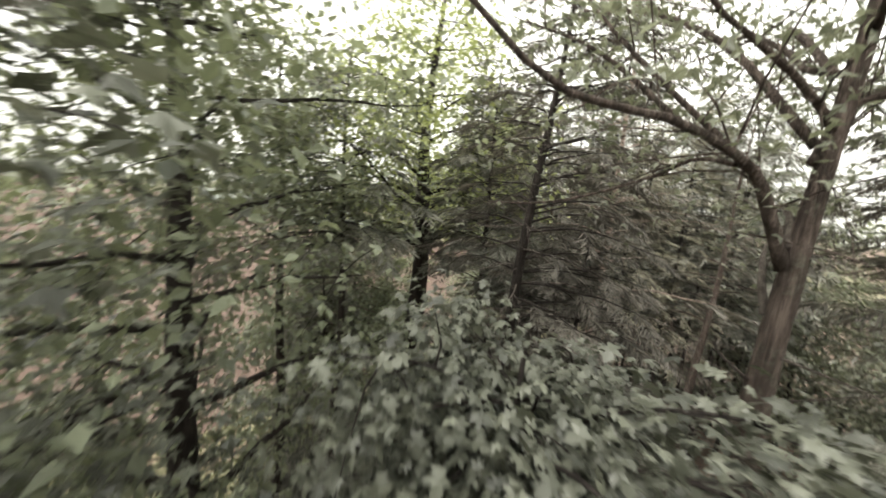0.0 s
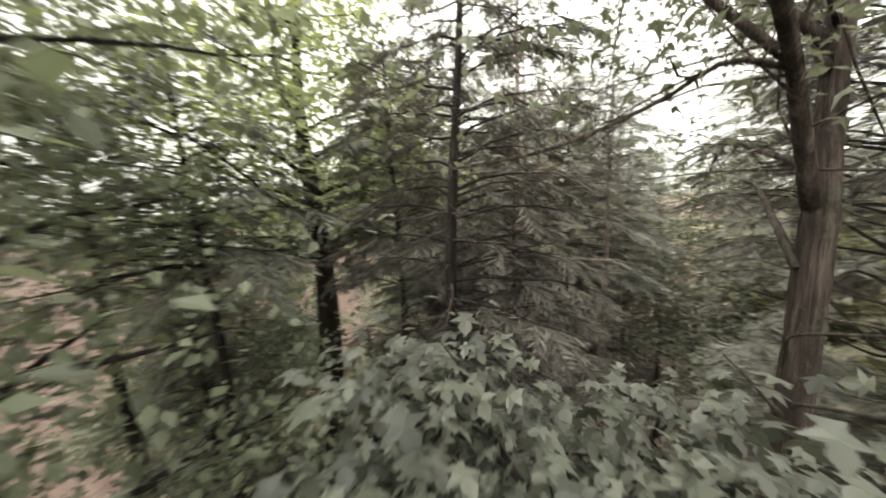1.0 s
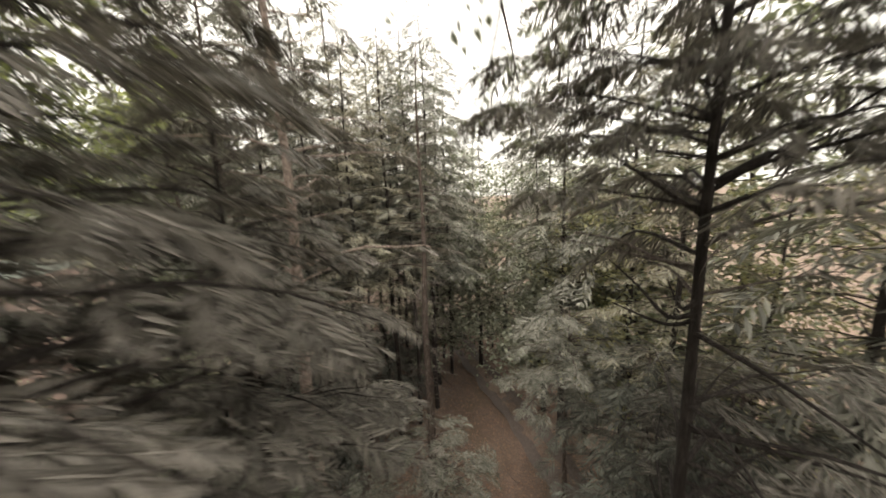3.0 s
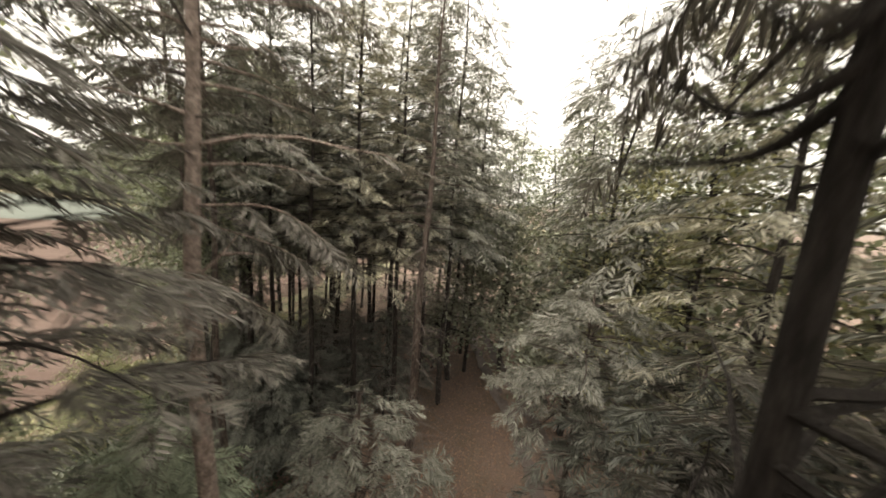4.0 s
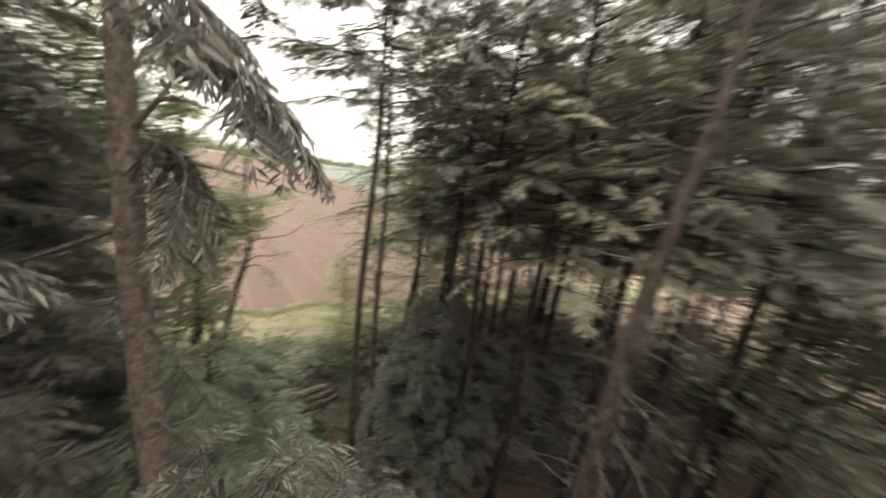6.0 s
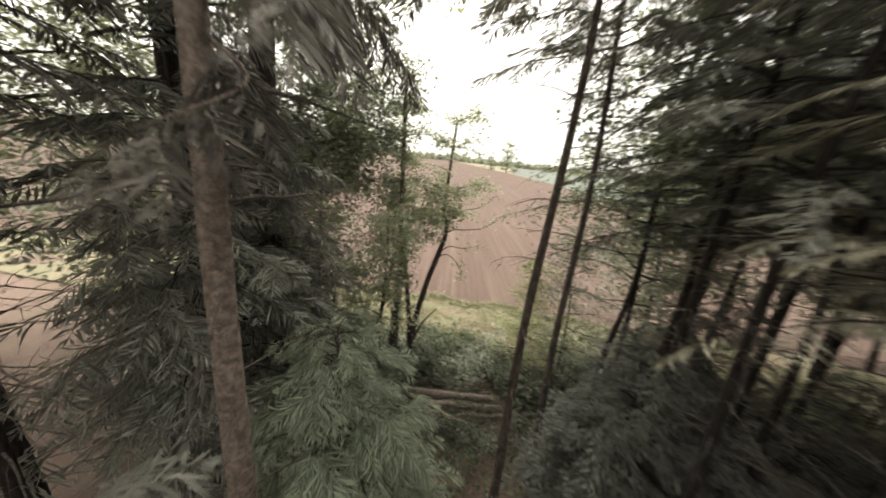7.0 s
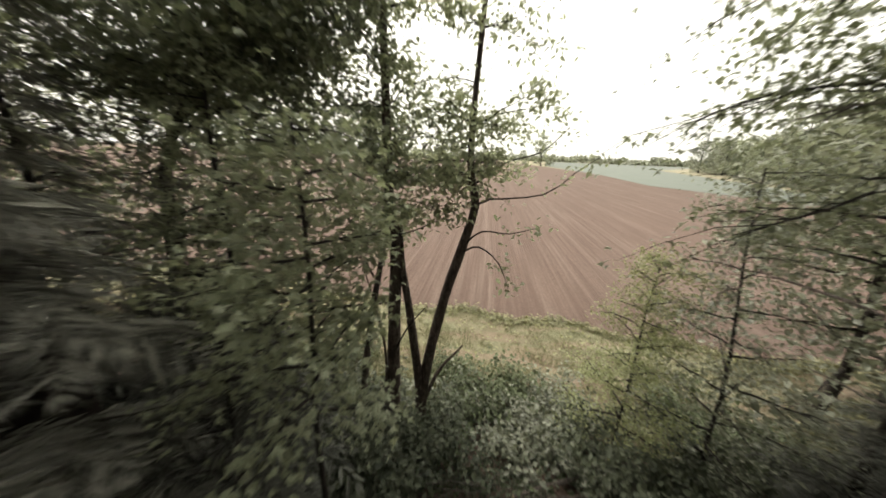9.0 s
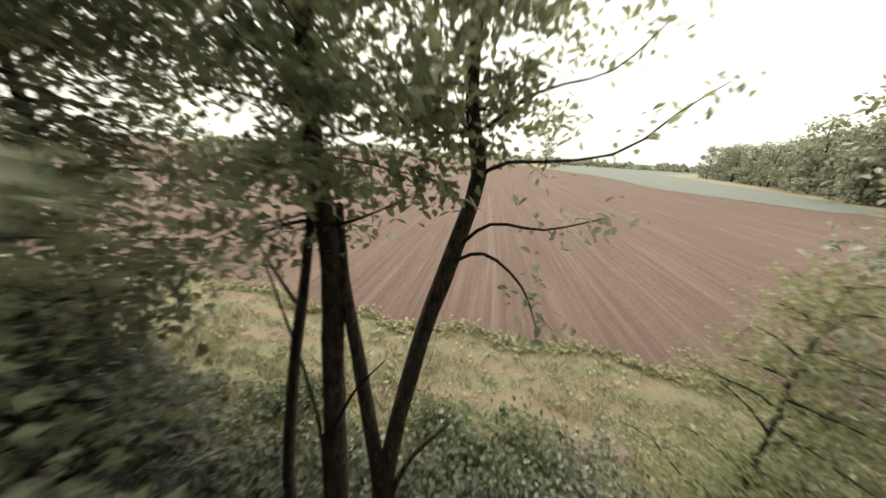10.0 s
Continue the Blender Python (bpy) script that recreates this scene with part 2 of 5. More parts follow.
def tube(geo, pts, r0, r1, sides=6, rough=0.0, rng=None, power=1.0, flare=0.0, ridge=0.0):
    """A tapered, closed tube along pts; ridge: furrows that wander up the bark."""
    p = np.asarray(pts, float)
    n = len(p)
    d = np.gradient(p, axis=0)
    d /= np.linalg.norm(d, axis=1, keepdims=True) + 1e-9
    ref = np.array([0.0, 0.0, 1.0]) if abs(d[0, 2]) < 0.85 else np.array([1.0, 0.0, 0.0])
    a = np.cross(d, ref)
    a /= np.linalg.norm(a, axis=1, keepdims=True) + 1e-9
    b = np.cross(d, a)
    s = np.linspace(0, 1, n)
    r = r0 + (r1 - r0) * s**power
    if flare:
        r = r * (1 + flare * np.exp(-s * n * 0.9))
    ang = np.linspace(0, 2 * math.pi, sides, endpoint=False)
    rr = r[:, None] * np.ones((1, sides))
    if rough and rng is not None:
        rr = rr * (1 + rough * rng.standard_normal((n, sides)) * 0.6 + rough * rng.standard_normal((1, sides)))
    if ridge:
        furrow = rng.standard_normal((n // 9 + 2, sides)) + np.where(np.arange(sides) % 3 == 0, -1.4, 0.7)
        rr = rr * (1 + ridge * np.stack([np.interp(np.arange(n) / 9, np.arange(n // 9 + 2), furrow[:, j]) for j in range(sides)], 1))
    ring = p[:, None] + rr[..., None] * (np.cos(ang)[None, :, None] * a[:, None] + np.sin(ang)[None, :, None] * b[:, None])
    v = np.vstack([ring.reshape(-1, 3), p[-1] + d[-1] * r[-1], p[0]])
    k = np.arange(sides)
    k2 = (k + 1) % sides
    f = [(i * sides + k[j], i * sides + k2[j], (i + 1) * sides + k2[j], (i + 1) * sides + k[j]) for i in range(n - 1) for j in range(sides)]
    top, low = n * sides, n * sides + 1
    geo.v.append(v)
    o = geo.n
    geo.f += [tuple(o + q for q in face) for face in f]
    geo.f += [(o + (n - 1) * sides + k[j], o + (n - 1) * sides + k2[j], o + top) for j in range(sides)]
    geo.f += [(o + k2[j], o + k[j], o + low) for j in range(sides)]
    geo.n += len(v)


def frames_from(d, up):
    """Frames with x along d and z near up: arrays of rows."""
    d = d / (np.linalg.norm(d, axis=1, keepdims=True) + 1e-9)
    y = np.cross(up, d)
    y /= np.linalg.norm(y, axis=1, keepdims=True) + 1e-9
    z = np.cross(d, y)
    return np.stack([d, y, z], 1)


def scatter(geo, shape, pos, fr, size):
    """Copies of shape (vertices, faces) at pos, turned by fr, sized by size."""
    v, f = shape
    v = np.asarray(v, float)
    f = np.asarray(f)
    if not len(pos):
        return
    out = np.einsum("kj,njc->nkc", v, fr) * np.asarray(size)[:, None, None] + np.asarray(pos)[:, None]
    faces = f[None] + (np.arange(len(pos)) * len(v))[:, None, None]
    geo.add(out.reshape(-1, 3), faces.reshape(-1, f.shape[1]))


def frond_shape(pairs, width, seed, fine=0.019):
    """A flat hemlock spray, one long: narrow side sprigs along a drooping rib, their tips hanging."""
    rng = np.random.default_rng(seed)
    v, f = [], []

    def sprig(base, ang, length, wide, dip):
        c, s = math.cos(ang), math.sin(ang)
        k = len(v)
        bx, by, bz = base
        mid = rng.uniform(0.4, 0.6) * length
        v.extend([(bx, by, bz), (bx + c * mid - s * wide, by + s * mid + c * wide, bz - dip * 0.35 + 0.008),
                  (bx + c * length, by + s * length, bz - dip), (bx + c * mid + s * wide, by + s * mid - c * wide, bz - dip * 0.35 - 0.004)])
        f.extend([(k, k + 1, k + 2), (k, k + 2, k + 3)])

    for i in range(pairs):
        s = (i + 0.5) / pairs
        z = -0.20 * s * s
        reach = width * (0.45 + 1.5 * s) * (1.04 - s) * 1.75
        for side in (-1, 1):
            if rng.uniform() < 0.07:
                continue
            ln = reach * rng.uniform(0.6, 1.2) + 0.06
            sprig((s * 0.94 + rng.uniform(-0.02, 0.02), 0, z), side * rng.uniform(0.5, 1.05), ln, fine * rng.uniform(0.7, 1.2) + 0.016 * ln, 0.22 * ln + rng.uniform(-0.02, 0.09))
    sprig((0.86, 0, -0.16), rng.uniform(-0.2, 0.2), 0.24, fine, 0.08)
    sprig((0.0, 0, 0.0), 0.0, 0.5, 0.010, 0.05)
    sprig((0.45, 0, -0.05), 0.0, 0.5, 0.010, 0.14)
    return v, f


FRONDS = [frond_shape(10, 0.37, s) for s in range(6)]
FRONDS_FAR = [frond_shape(5, 0.36, s + 9, 0.030) for s in range(4)]

# A lobed maple leaf, about one across, its stalk end at the origin.
MAPLE_LEAF = ([(0, 0, 0), (-0.04, 0.30, -0.05), (0.20, 0.19, 0.02), (0.40, 0.55, -0.10), (0.50, 0.17, 0.03), (0.70, 0.24, -0.02), (1.0, 0, -0.14),
               (0.70, -0.24, -0.02), (0.50, -0.17, 0.03), (0.40, -0.55, -0.10), (0.20, -0.19, 0.02), (-0.04, -0.30, -0.05), (0.40, 0, 0.05)],
              [(0, 1, 2), (0, 2, 12), (12, 2, 3), (12, 3, 4), (12, 4, 5), (12, 5, 6), (12, 6, 7), (12, 7, 8), (12, 8, 9), (12, 9, 10), (0, 12, 10), (0, 10, 11)])
LOBED_LEAF = ([(0, 0, 0), (0.28, 0.46, -0.05), (0.46, 0.15, 0.04), (1.0, 0, -0.12), (0.46, -0.15, 0.04), (0.28, -0.46, -0.05)],
              [(0, 1, 2), (0, 2, 3), (0, 3, 4), (0, 4, 5)])
OVAL_LEAF = ([(0, 0, 0), (0.35, 0.27, 0.05), (0.75, 0.2, 0.0), (1.0, 0, -0.1), (0.75, -0.2, 0.0), (0.35, -0.27, 0.05)],
             [(0, 1, 2, 3), (0, 3, 4, 5)])
DART_LEAF = ([(0, 0, 0), (0.4, 0.33, 0.04), (1.0, 0, -0.08), (0.4, -0.33, 0.04)], [(0, 1, 2, 3)])

# The open way between the trees, kept clear of twigs and leaves.
OPEN_WAY = np.array([(-11.3, -0.5, 11.6), (-9.7, 0.37, 11.2), (-8.7, -0.1, 10.95), (-7.9, -1.2, 10.3), (-6.8, -2.4, 9.3), (-5.9, -2.95, 8.75),
                     (-4.5, -3.33, 8.4), (-3.2, -3.3, 8.15), (-2.45, -3.05, 7.95), (-1.5, -2.2, 7.6), (-1.1, -1.4, 7.4), (-0.87, 0.2, 6.95), (-0.8, 1.35, 6.4),
                     (-0.7, 2.5, 6.0), (-0.55, 3.7, 5.7), (-0.43, 5.1, 5.3)])


def away(pos):
    """Distance of points from the open way."""
    best = np.full(len(pos), 1e9)
    for a, b in zip(OPEN_WAY[:-1], OPEN_WAY[1:]):
        ab = b - a
        t = np.clip(((pos - a) @ ab) / (ab @ ab), 0, 1)
        best = np.minimum(best, np.linalg.norm(pos - a - t[:, None] * ab, axis=1))
    return best


# ---- ground, path, verge, field ----
def edge_y(x):
    """Where the drilled field begins."""
    return 13.7 - 0.24 * x + 0.35 * math.sin(x * 0.5) * 0.6 + 0.25 * math.sin(x * 1.7 + 1)


def ground_z(x, y):
    return 0.10 * noise.noise((x * 0.35, y * 0.35, 0)) + 0.04 * noise.noise((x * 1.6, y * 1.6, 3))


def sheet(name, xs, ys, zfun, material, label, category):
    g = Geo()
    v = [(x, y, zfun(x, y)) for y in ys for x in xs]
    w = len(xs)
    g.add(v, [(j * w + i, j * w + i + 1, (j + 1) * w + i + 1, (j + 1) * w + i) for j in range(len(ys) - 1) for i in range(w - 1)])
    ob = new(name, g.mesh(name, material, True))
    return tagged(ob, label, category, "", "structure")


far_steps = [-2500, -900, -400, -200, -120, -80, -60, -48]
gx = far_steps + list(np.arange(-40, 40.1, 0.5)) + [-s for s in reversed(far_steps)]
gy = far_steps + list(np.arange(-40, 24.1, 0.5)) + [30, 40, 60, 90, 140, 220, 400, 900, 2500]
sheet("ground", gx, gy, lambda x, y: ground_z(x, y) if abs(x) < 41 and -41 < y < 12 - 0.24 * x else -0.15, FLOOR,
      "woodland floor of reddish brown fallen leaves and twigs", "ground")


def strip(name, rows, cols, at, material, label, category):
    """A sheet of rows x cols points given by at(u, v)."""
    g = Geo()
    us, vs = np.linspace(0, 1, rows), np.linspace(0, 1, cols)
    g.add([at(u, v) for u in us for v in vs],
          [(j * cols + i, j * cols + i + 1, (j + 1) * cols + i + 1, (j + 1) * cols + i) for j in range(rows - 1) for i in range(cols - 1)])
    ob = new(name, g.mesh(name, material, True))
    return tagged(ob, label, category, "", "structure")


def path_at(u, v):
    x = -14 + 44 * u
    mid = -7.1 - 0.12 * math.sin(x * 0.4) + 0.03 * (x - 5)
    half = 0.78 + 0.22 * noise.noise((x * 0.8, v * 2, 7))
    y = mid + (v - 0.5) * 2 * half
    dip = 1 - (2 * v - 1) ** 2
    return (x, y, ground_z(x, y) + 0.03 - 0.10 * dip + 0.06)


strip("dirt_path", 160, 9, path_at, PATHWAY, "dark trodden dirt path through the woodland", "path")


def verge_at(u, v):
    x = -240 + 300 * u
    top = edge_y(x) + 0.15 * noise.noise((x * 2.2, 0, 5))
    low = 8.6 - 0.24 * x + 0.9 * noise.noise((x * 0.5, 4, 0))
    y = low + (top - low) * v
    return (x, y, 0.06 + 0.06 * noise.noise((x * 0.9, y * 0.9, 2)) - 0.03 * v)


strip("grass_verge", 460, 20, verge_at, TURF, "pale green mown grass verge beside the field", "grass")

# The field: fine drilled ridges near the verge, plain further off.
ROW = 0.155


def field_sheet():
    g = Geo()
    c, s = math.cos(radians(ROWS_TURN)), math.sin(radians(ROWS_TURN))
    for x0, x1, dx, d1 in ((-16, 22, ROW / 4, 60.0), (-416, -16, 8.0, 520.0), (22, 78, 8.0, 520.0)):
        us = np.arange(x0, x1 + dx * 0.5, dx)
        ds = ([-2.5] if dx > 1 else []) + [0.0, 0.15, 0.4, 1, 2, 3.5, 5.5, 8, 11, 15, 20, 28, 40, 60] + ([90, 150, 260, 520] if d1 > 60 else [])
        v = []
        for d in ds:
            for u in us:
                y0 = edge_y(u)
                yy = y0 + d
                x = u + (s / c) * d
                ridge = 0.022 * math.cos(2 * math.pi * u / ROW) * (dx < 1) * (1 - min(d / 50, 1)) * (0.5 + 0.9 * noise.noise((u * 0.35, d * 0.05, 0)) ** 2)
                z = 0.03 + ridge + 0.012 * noise.noise((u * 5, d * 5, 1)) * (dx < 1) + min(d, 0.4) * 0.02
                v.append((x, yy, z))
        w = len(us)
        g.add(v, [(j * w + i, j * w + i + 1, (j + 1) * w + i + 1, (j + 1) * w + i) for j in range(len(ds) - 1) for i in range(w - 1)])
    us = np.arange(-16, 22.1, 2.0)
    v = []
    ds = [60, 90, 150, 260, 520]
    for d in ds:
        for u in us:
            v.append((u + (s / c) * d, edge_y(u) + d, 0.038))
    w = len(us)
    g.add(v, [(j * w + i, j * w + i + 1, (j + 1) * w + i + 1, (j + 1) * w + i) for j in range(len(ds) - 1) for i in range(w - 1)])
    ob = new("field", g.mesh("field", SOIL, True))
    tagged(ob, "bare reddish brown tilled field with fine drilled rows", "field", "", "structure")


field_sheet()
g = Geo()
g.add([(60, 55, 0.09), (75, 58, 0.09), (100, 105, 0.09), (160, 250, 0.09), (420, 520, 0.09), (160, 520, 0.09), (75, 250, 0.09), (62, 130, 0.09), (52, 85, 0.09)],
      [(0, 1, 2, 8), (8, 2, 7, 7)][:1])
g.f += [(8, 2, 7), (7, 2, 3), (7, 3, 6), (6, 3, 4), (6, 4, 5)]
tagged(new("crop_strip", g.mesh("crop_strip", CROP)), "strip of young blue-green crop beyond the bare soil", "crop", "", "structure")

g = Geo()
g.add([(66, -60, 0.055), (700, -60, 0.055), (700, 620, 0.055), (66, 620, 0.055)], [(0, 1, 2, 3)])
tagged(new("pasture", g.mesh("pasture", TURF)), "pale grass beyond the tree belt", "grass", "", "structure")


# ---- trees ----
def wander(rng, start, direction, length, n, droop=0.0, wobble=0.06, lift=0.0):
    """A branch line from start that droops and wavers."""
    s = np.linspace(0, 1, n)[:, None]
    d = np.asarray(direction, float)
    d = d / np.linalg.norm(d)
    p = np.asarray(start, float) + d * length * s
    p[:, 2:] += -droop * length * s**2 + lift * length * s**4
    w = np.cumsum(rng.standard_normal((n, 3)) * wobble * length / n, axis=0)
    w[0] = 0
    return p + w


def unit_vectors(rng, n):
    v = rng.standard_normal((n, 3))
    return v / np.linalg.norm(v, axis=1, keepdims=True)


def stuff(name, geo, material, parent, label="", smooth=False):
    ob = part(name, geo, material, parent, label, smooth)
    return tagged(ob, kind="stuff") if ob else None


def conifer(name, x, y, H, r0, crown_base, spread, seed, label, lean=(0, 0), needles=None, bark_mat=None, whorl=0.42, per=5, fronds=9, size=0.66,
            dead=0.6, dead_from=1.2, lop=None, far=False, clear=0.5, group="", top_power=0.8, droop=0.28, inner=0.06, extra_dead=(), extra_live=(), extra_n=14, band=None):
    """A hemlock: straight trunk, whorls of drooping boughs with flat sprays, dead twiggy boughs below the crown."""
    rng = np.random.default_rng(seed)
    root = thing(name, x, y, 0, label, "tree", group)
    org = np.array([x, y, 0.0])
    needles, bark_mat = needles or NEEDLE, bark_mat or BARK_BROWN
    trunk, joined, fine, spray = Geo(), Geo(), Geo(), Geo()
    zs = np.linspace(-0.15, H, 26)
    line = np.stack([lean[0] * zs + 0.04 * np.sin(zs * 0.7 + seed), lean[1] * zs + 0.04 * np.cos(zs * 0.9 + seed), zs], 1)
    tube(trunk, line, r0, 0.012, 7 if far else 14, 0.05, rng, 1.15, 0.0 if far else 0.5)
    part("trunk", trunk, bark_mat, root, smooth=True)
    axis = lambda z: np.array([np.interp(z, zs, line[:, 0]), np.interp(z, zs, line[:, 1]), z])
    z, turn = dead_from, rng.uniform(0, 6)
    fr_p, fr_d, fr_s = [], [], []
    pts = 4 if far else 6
    while z < H - 0.15:
        crown = z >= crown_base and not (band and band[0] < z < band[1])
        rel = (H - z) / max(H - crown_base, 1)
        n = per if crown else max(1, int(per * dead + rng.uniform(-0.5, 0.5)))
        for k in range(n):
            turn += 2.4 + rng.uniform(-0.5, 0.5)
            live = crown and not (lop is not None and z < (lop[2] if len(lop) > 2 else 99) and math.cos(turn - lop[0]) < lop[1])
            if crown and not live and rng.uniform() < 0.5:
                continue
            reach = spread * min(1, rel) ** top_power if live else spread * rng.uniform(0.25, 0.65) * (1.3 if band else 1)
            zz = z + rng.uniform(-0.15, 0.15)
            L = reach * rng.uniform(0.6, 1.1) + 0.12
            up = 0.15 + 0.5 * (1 - rel) if live else rng.uniform(-0.25, 0.15) if not band else rng.uniform(0.2, 0.7)
            d = np.array([math.cos(turn), math.sin(turn), up])
            b = wander(rng, axis(zz), d, L, pts, droop if live else 0.12, 0.10)
            near = away(b + org) < clear * (0.7 if live else 1.6)
            if near[1:].any():
                b = b[: max(int(np.argmax(near)), 2)]
                L *= len(b) / pts
                if len(b) < 3:
                    continue
            rb = 0.006 + 0.009 * L
            if far:
                tube(joined, b, rb, 0.003, 3)
            else:
                one = Geo()
                tube(one, b, rb, 0.003, 4)
                if live:
                    part("branch", one, bark_mat, root)
                else:
                    part("dead_branch", one, TWIG, root, "bare grey dead branch")
            if live:
                m = max(2, int(fronds * L / spread * rng.uniform(0.8, 1.2)) + 2)
                s = np.maximum(np.sqrt(rng.uniform(0.0, 1.0, m)), inner + rng.uniform(0, 0.1, m))
                s[0] = 0.97
                pos = np.stack([np.interp(s * (len(b) - 1), np.arange(len(b)), b[:, c]) for c in range(3)], 1)
                side = np.stack([-np.sin(turn) * np.ones(m), np.cos(turn) * np.ones(m), np.zeros(m)], 1)
                sg = np.where(rng.uniform(size=m) < 0.5, -1, 1)[:, None] * rng.uniform(0.3, 1.1, (m, 1))
                sg[0] = 0
                dd = np.array([math.cos(turn), math.sin(turn), 0.0]) * 0.8 + side * sg + np.array([0, 0, -0.25]) + rng.standard_normal((m, 3)) * 0.12
                fr_p.append(pos), fr_d.append(dd), fr_s.append(size * rng.uniform(0.55, 1.15, m) * (0.55 + 0.45 * min(1, L / 1.2)))
            elif not far:
                for _ in range(6):
                    q = b[rng.integers(1, len(b))]
                    dd = np.array([math.cos(turn), math.sin(turn), 0]) + rng.standard_normal(3) * 0.7
                    tube(fine, wander(rng, q, dd, rng.uniform(0.2, 0.5), 4, 0.2, 0.15), 0.005, 0.002, 3)
        z += whorl * rng.uniform(0.8, 1.2) * (1 if crown else 1.3)
    for q in extra_dead:
        one = Geo()
        tube(one, smooth_line(np.asarray(q) - org, 10), 0.026, 0.006, 6)
        part("dead_branch", one, bark_mat, root, "bare dark dead branch")
    for q in extra_live:
        b = smooth_line(np.asarray(q) - org, 10)
        one = Geo()
        tube(one, b, 0.022, 0.004, 6)
        part("branch", one, bark_mat, root)
        m = extra_n
        s = rng.uniform(0.2, 1.0, m)
        pos = np.stack([np.interp(s * 9, np.arange(10), b[:, c]) for c in range(3)], 1)
        d = (b[-1] - b[0]) / np.linalg.norm(b[-1] - b[0])
        sd = np.cross(d, (0, 0, 1.0))
        dd = d * 0.7 + sd * np.where(np.arange(m) % 2, 1, -1)[:, None] * rng.uniform(0.3, 1.0, (m, 1)) + np.array([0, 0, -0.45]) + rng.standard_normal((m, 3)) * 0.12
        fr_p.append(pos), fr_d.append(dd), fr_s.append(size * rng.uniform(0.7, 1.2, m))
    if fr_p:
        pos, dd, sz = np.concatenate(fr_p), np.concatenate(fr_d), np.concatenate(fr_s)
        mid = pos + dd / np.linalg.norm(dd, axis=1, keepdims=True) * sz[:, None] * 0.5
        ok = (away(mid + org) > clear) & (away(pos + org) > clear * 0.8)
        pos, dd, sz = pos[ok], dd[ok], sz[ok]
        up = np.array([[0, 0, 1.0]]) + rng.standard_normal((len(pos), 3)) * 0.25
        fr = frames_from(dd, up)
        shapes = FRONDS_FAR if far else FRONDS
        pick = rng.integers(0, len(shapes), len(pos))
        for k, sh in enumerate(shapes):
            scatter(spray, sh, pos[pick == k], fr[pick == k], sz[pick == k])
    stuff("branchwork", joined, bark_mat, root)
    stuff("dead_twig_work", fine, TWIG, root)
    stuff("needle_foliage", spray, needles, root)
    return root


def leaf_cloud(geo, rng, centres, spread, count, size, shape, org, clear, flat=0.7, hang=0.35):
    """count leaves round each centre, mostly lying level and hanging a little."""
    n = len(centres) * count
    if n == 0:
        return
    c = np.repeat(np.asarray(centres), count, axis=0)
    pos = c + np.clip(rng.standard_normal((n, 3)), -1.7, 1.7) * spread * np.array([1, 1, flat])
    pos = pos[(away(pos + org) > clear)]
    n = len(pos)
    d = unit_vectors(rng, n)
    d[:, 2] = d[:, 2] * 0.45 - hang
    up = np.array([[0, 0, 1.0]]) + rng.standard_normal((n, 3)) * 0.38
    scatter(geo, shape, pos, frames_from(d, up), size * rng.uniform(0.6, 1.2, n))


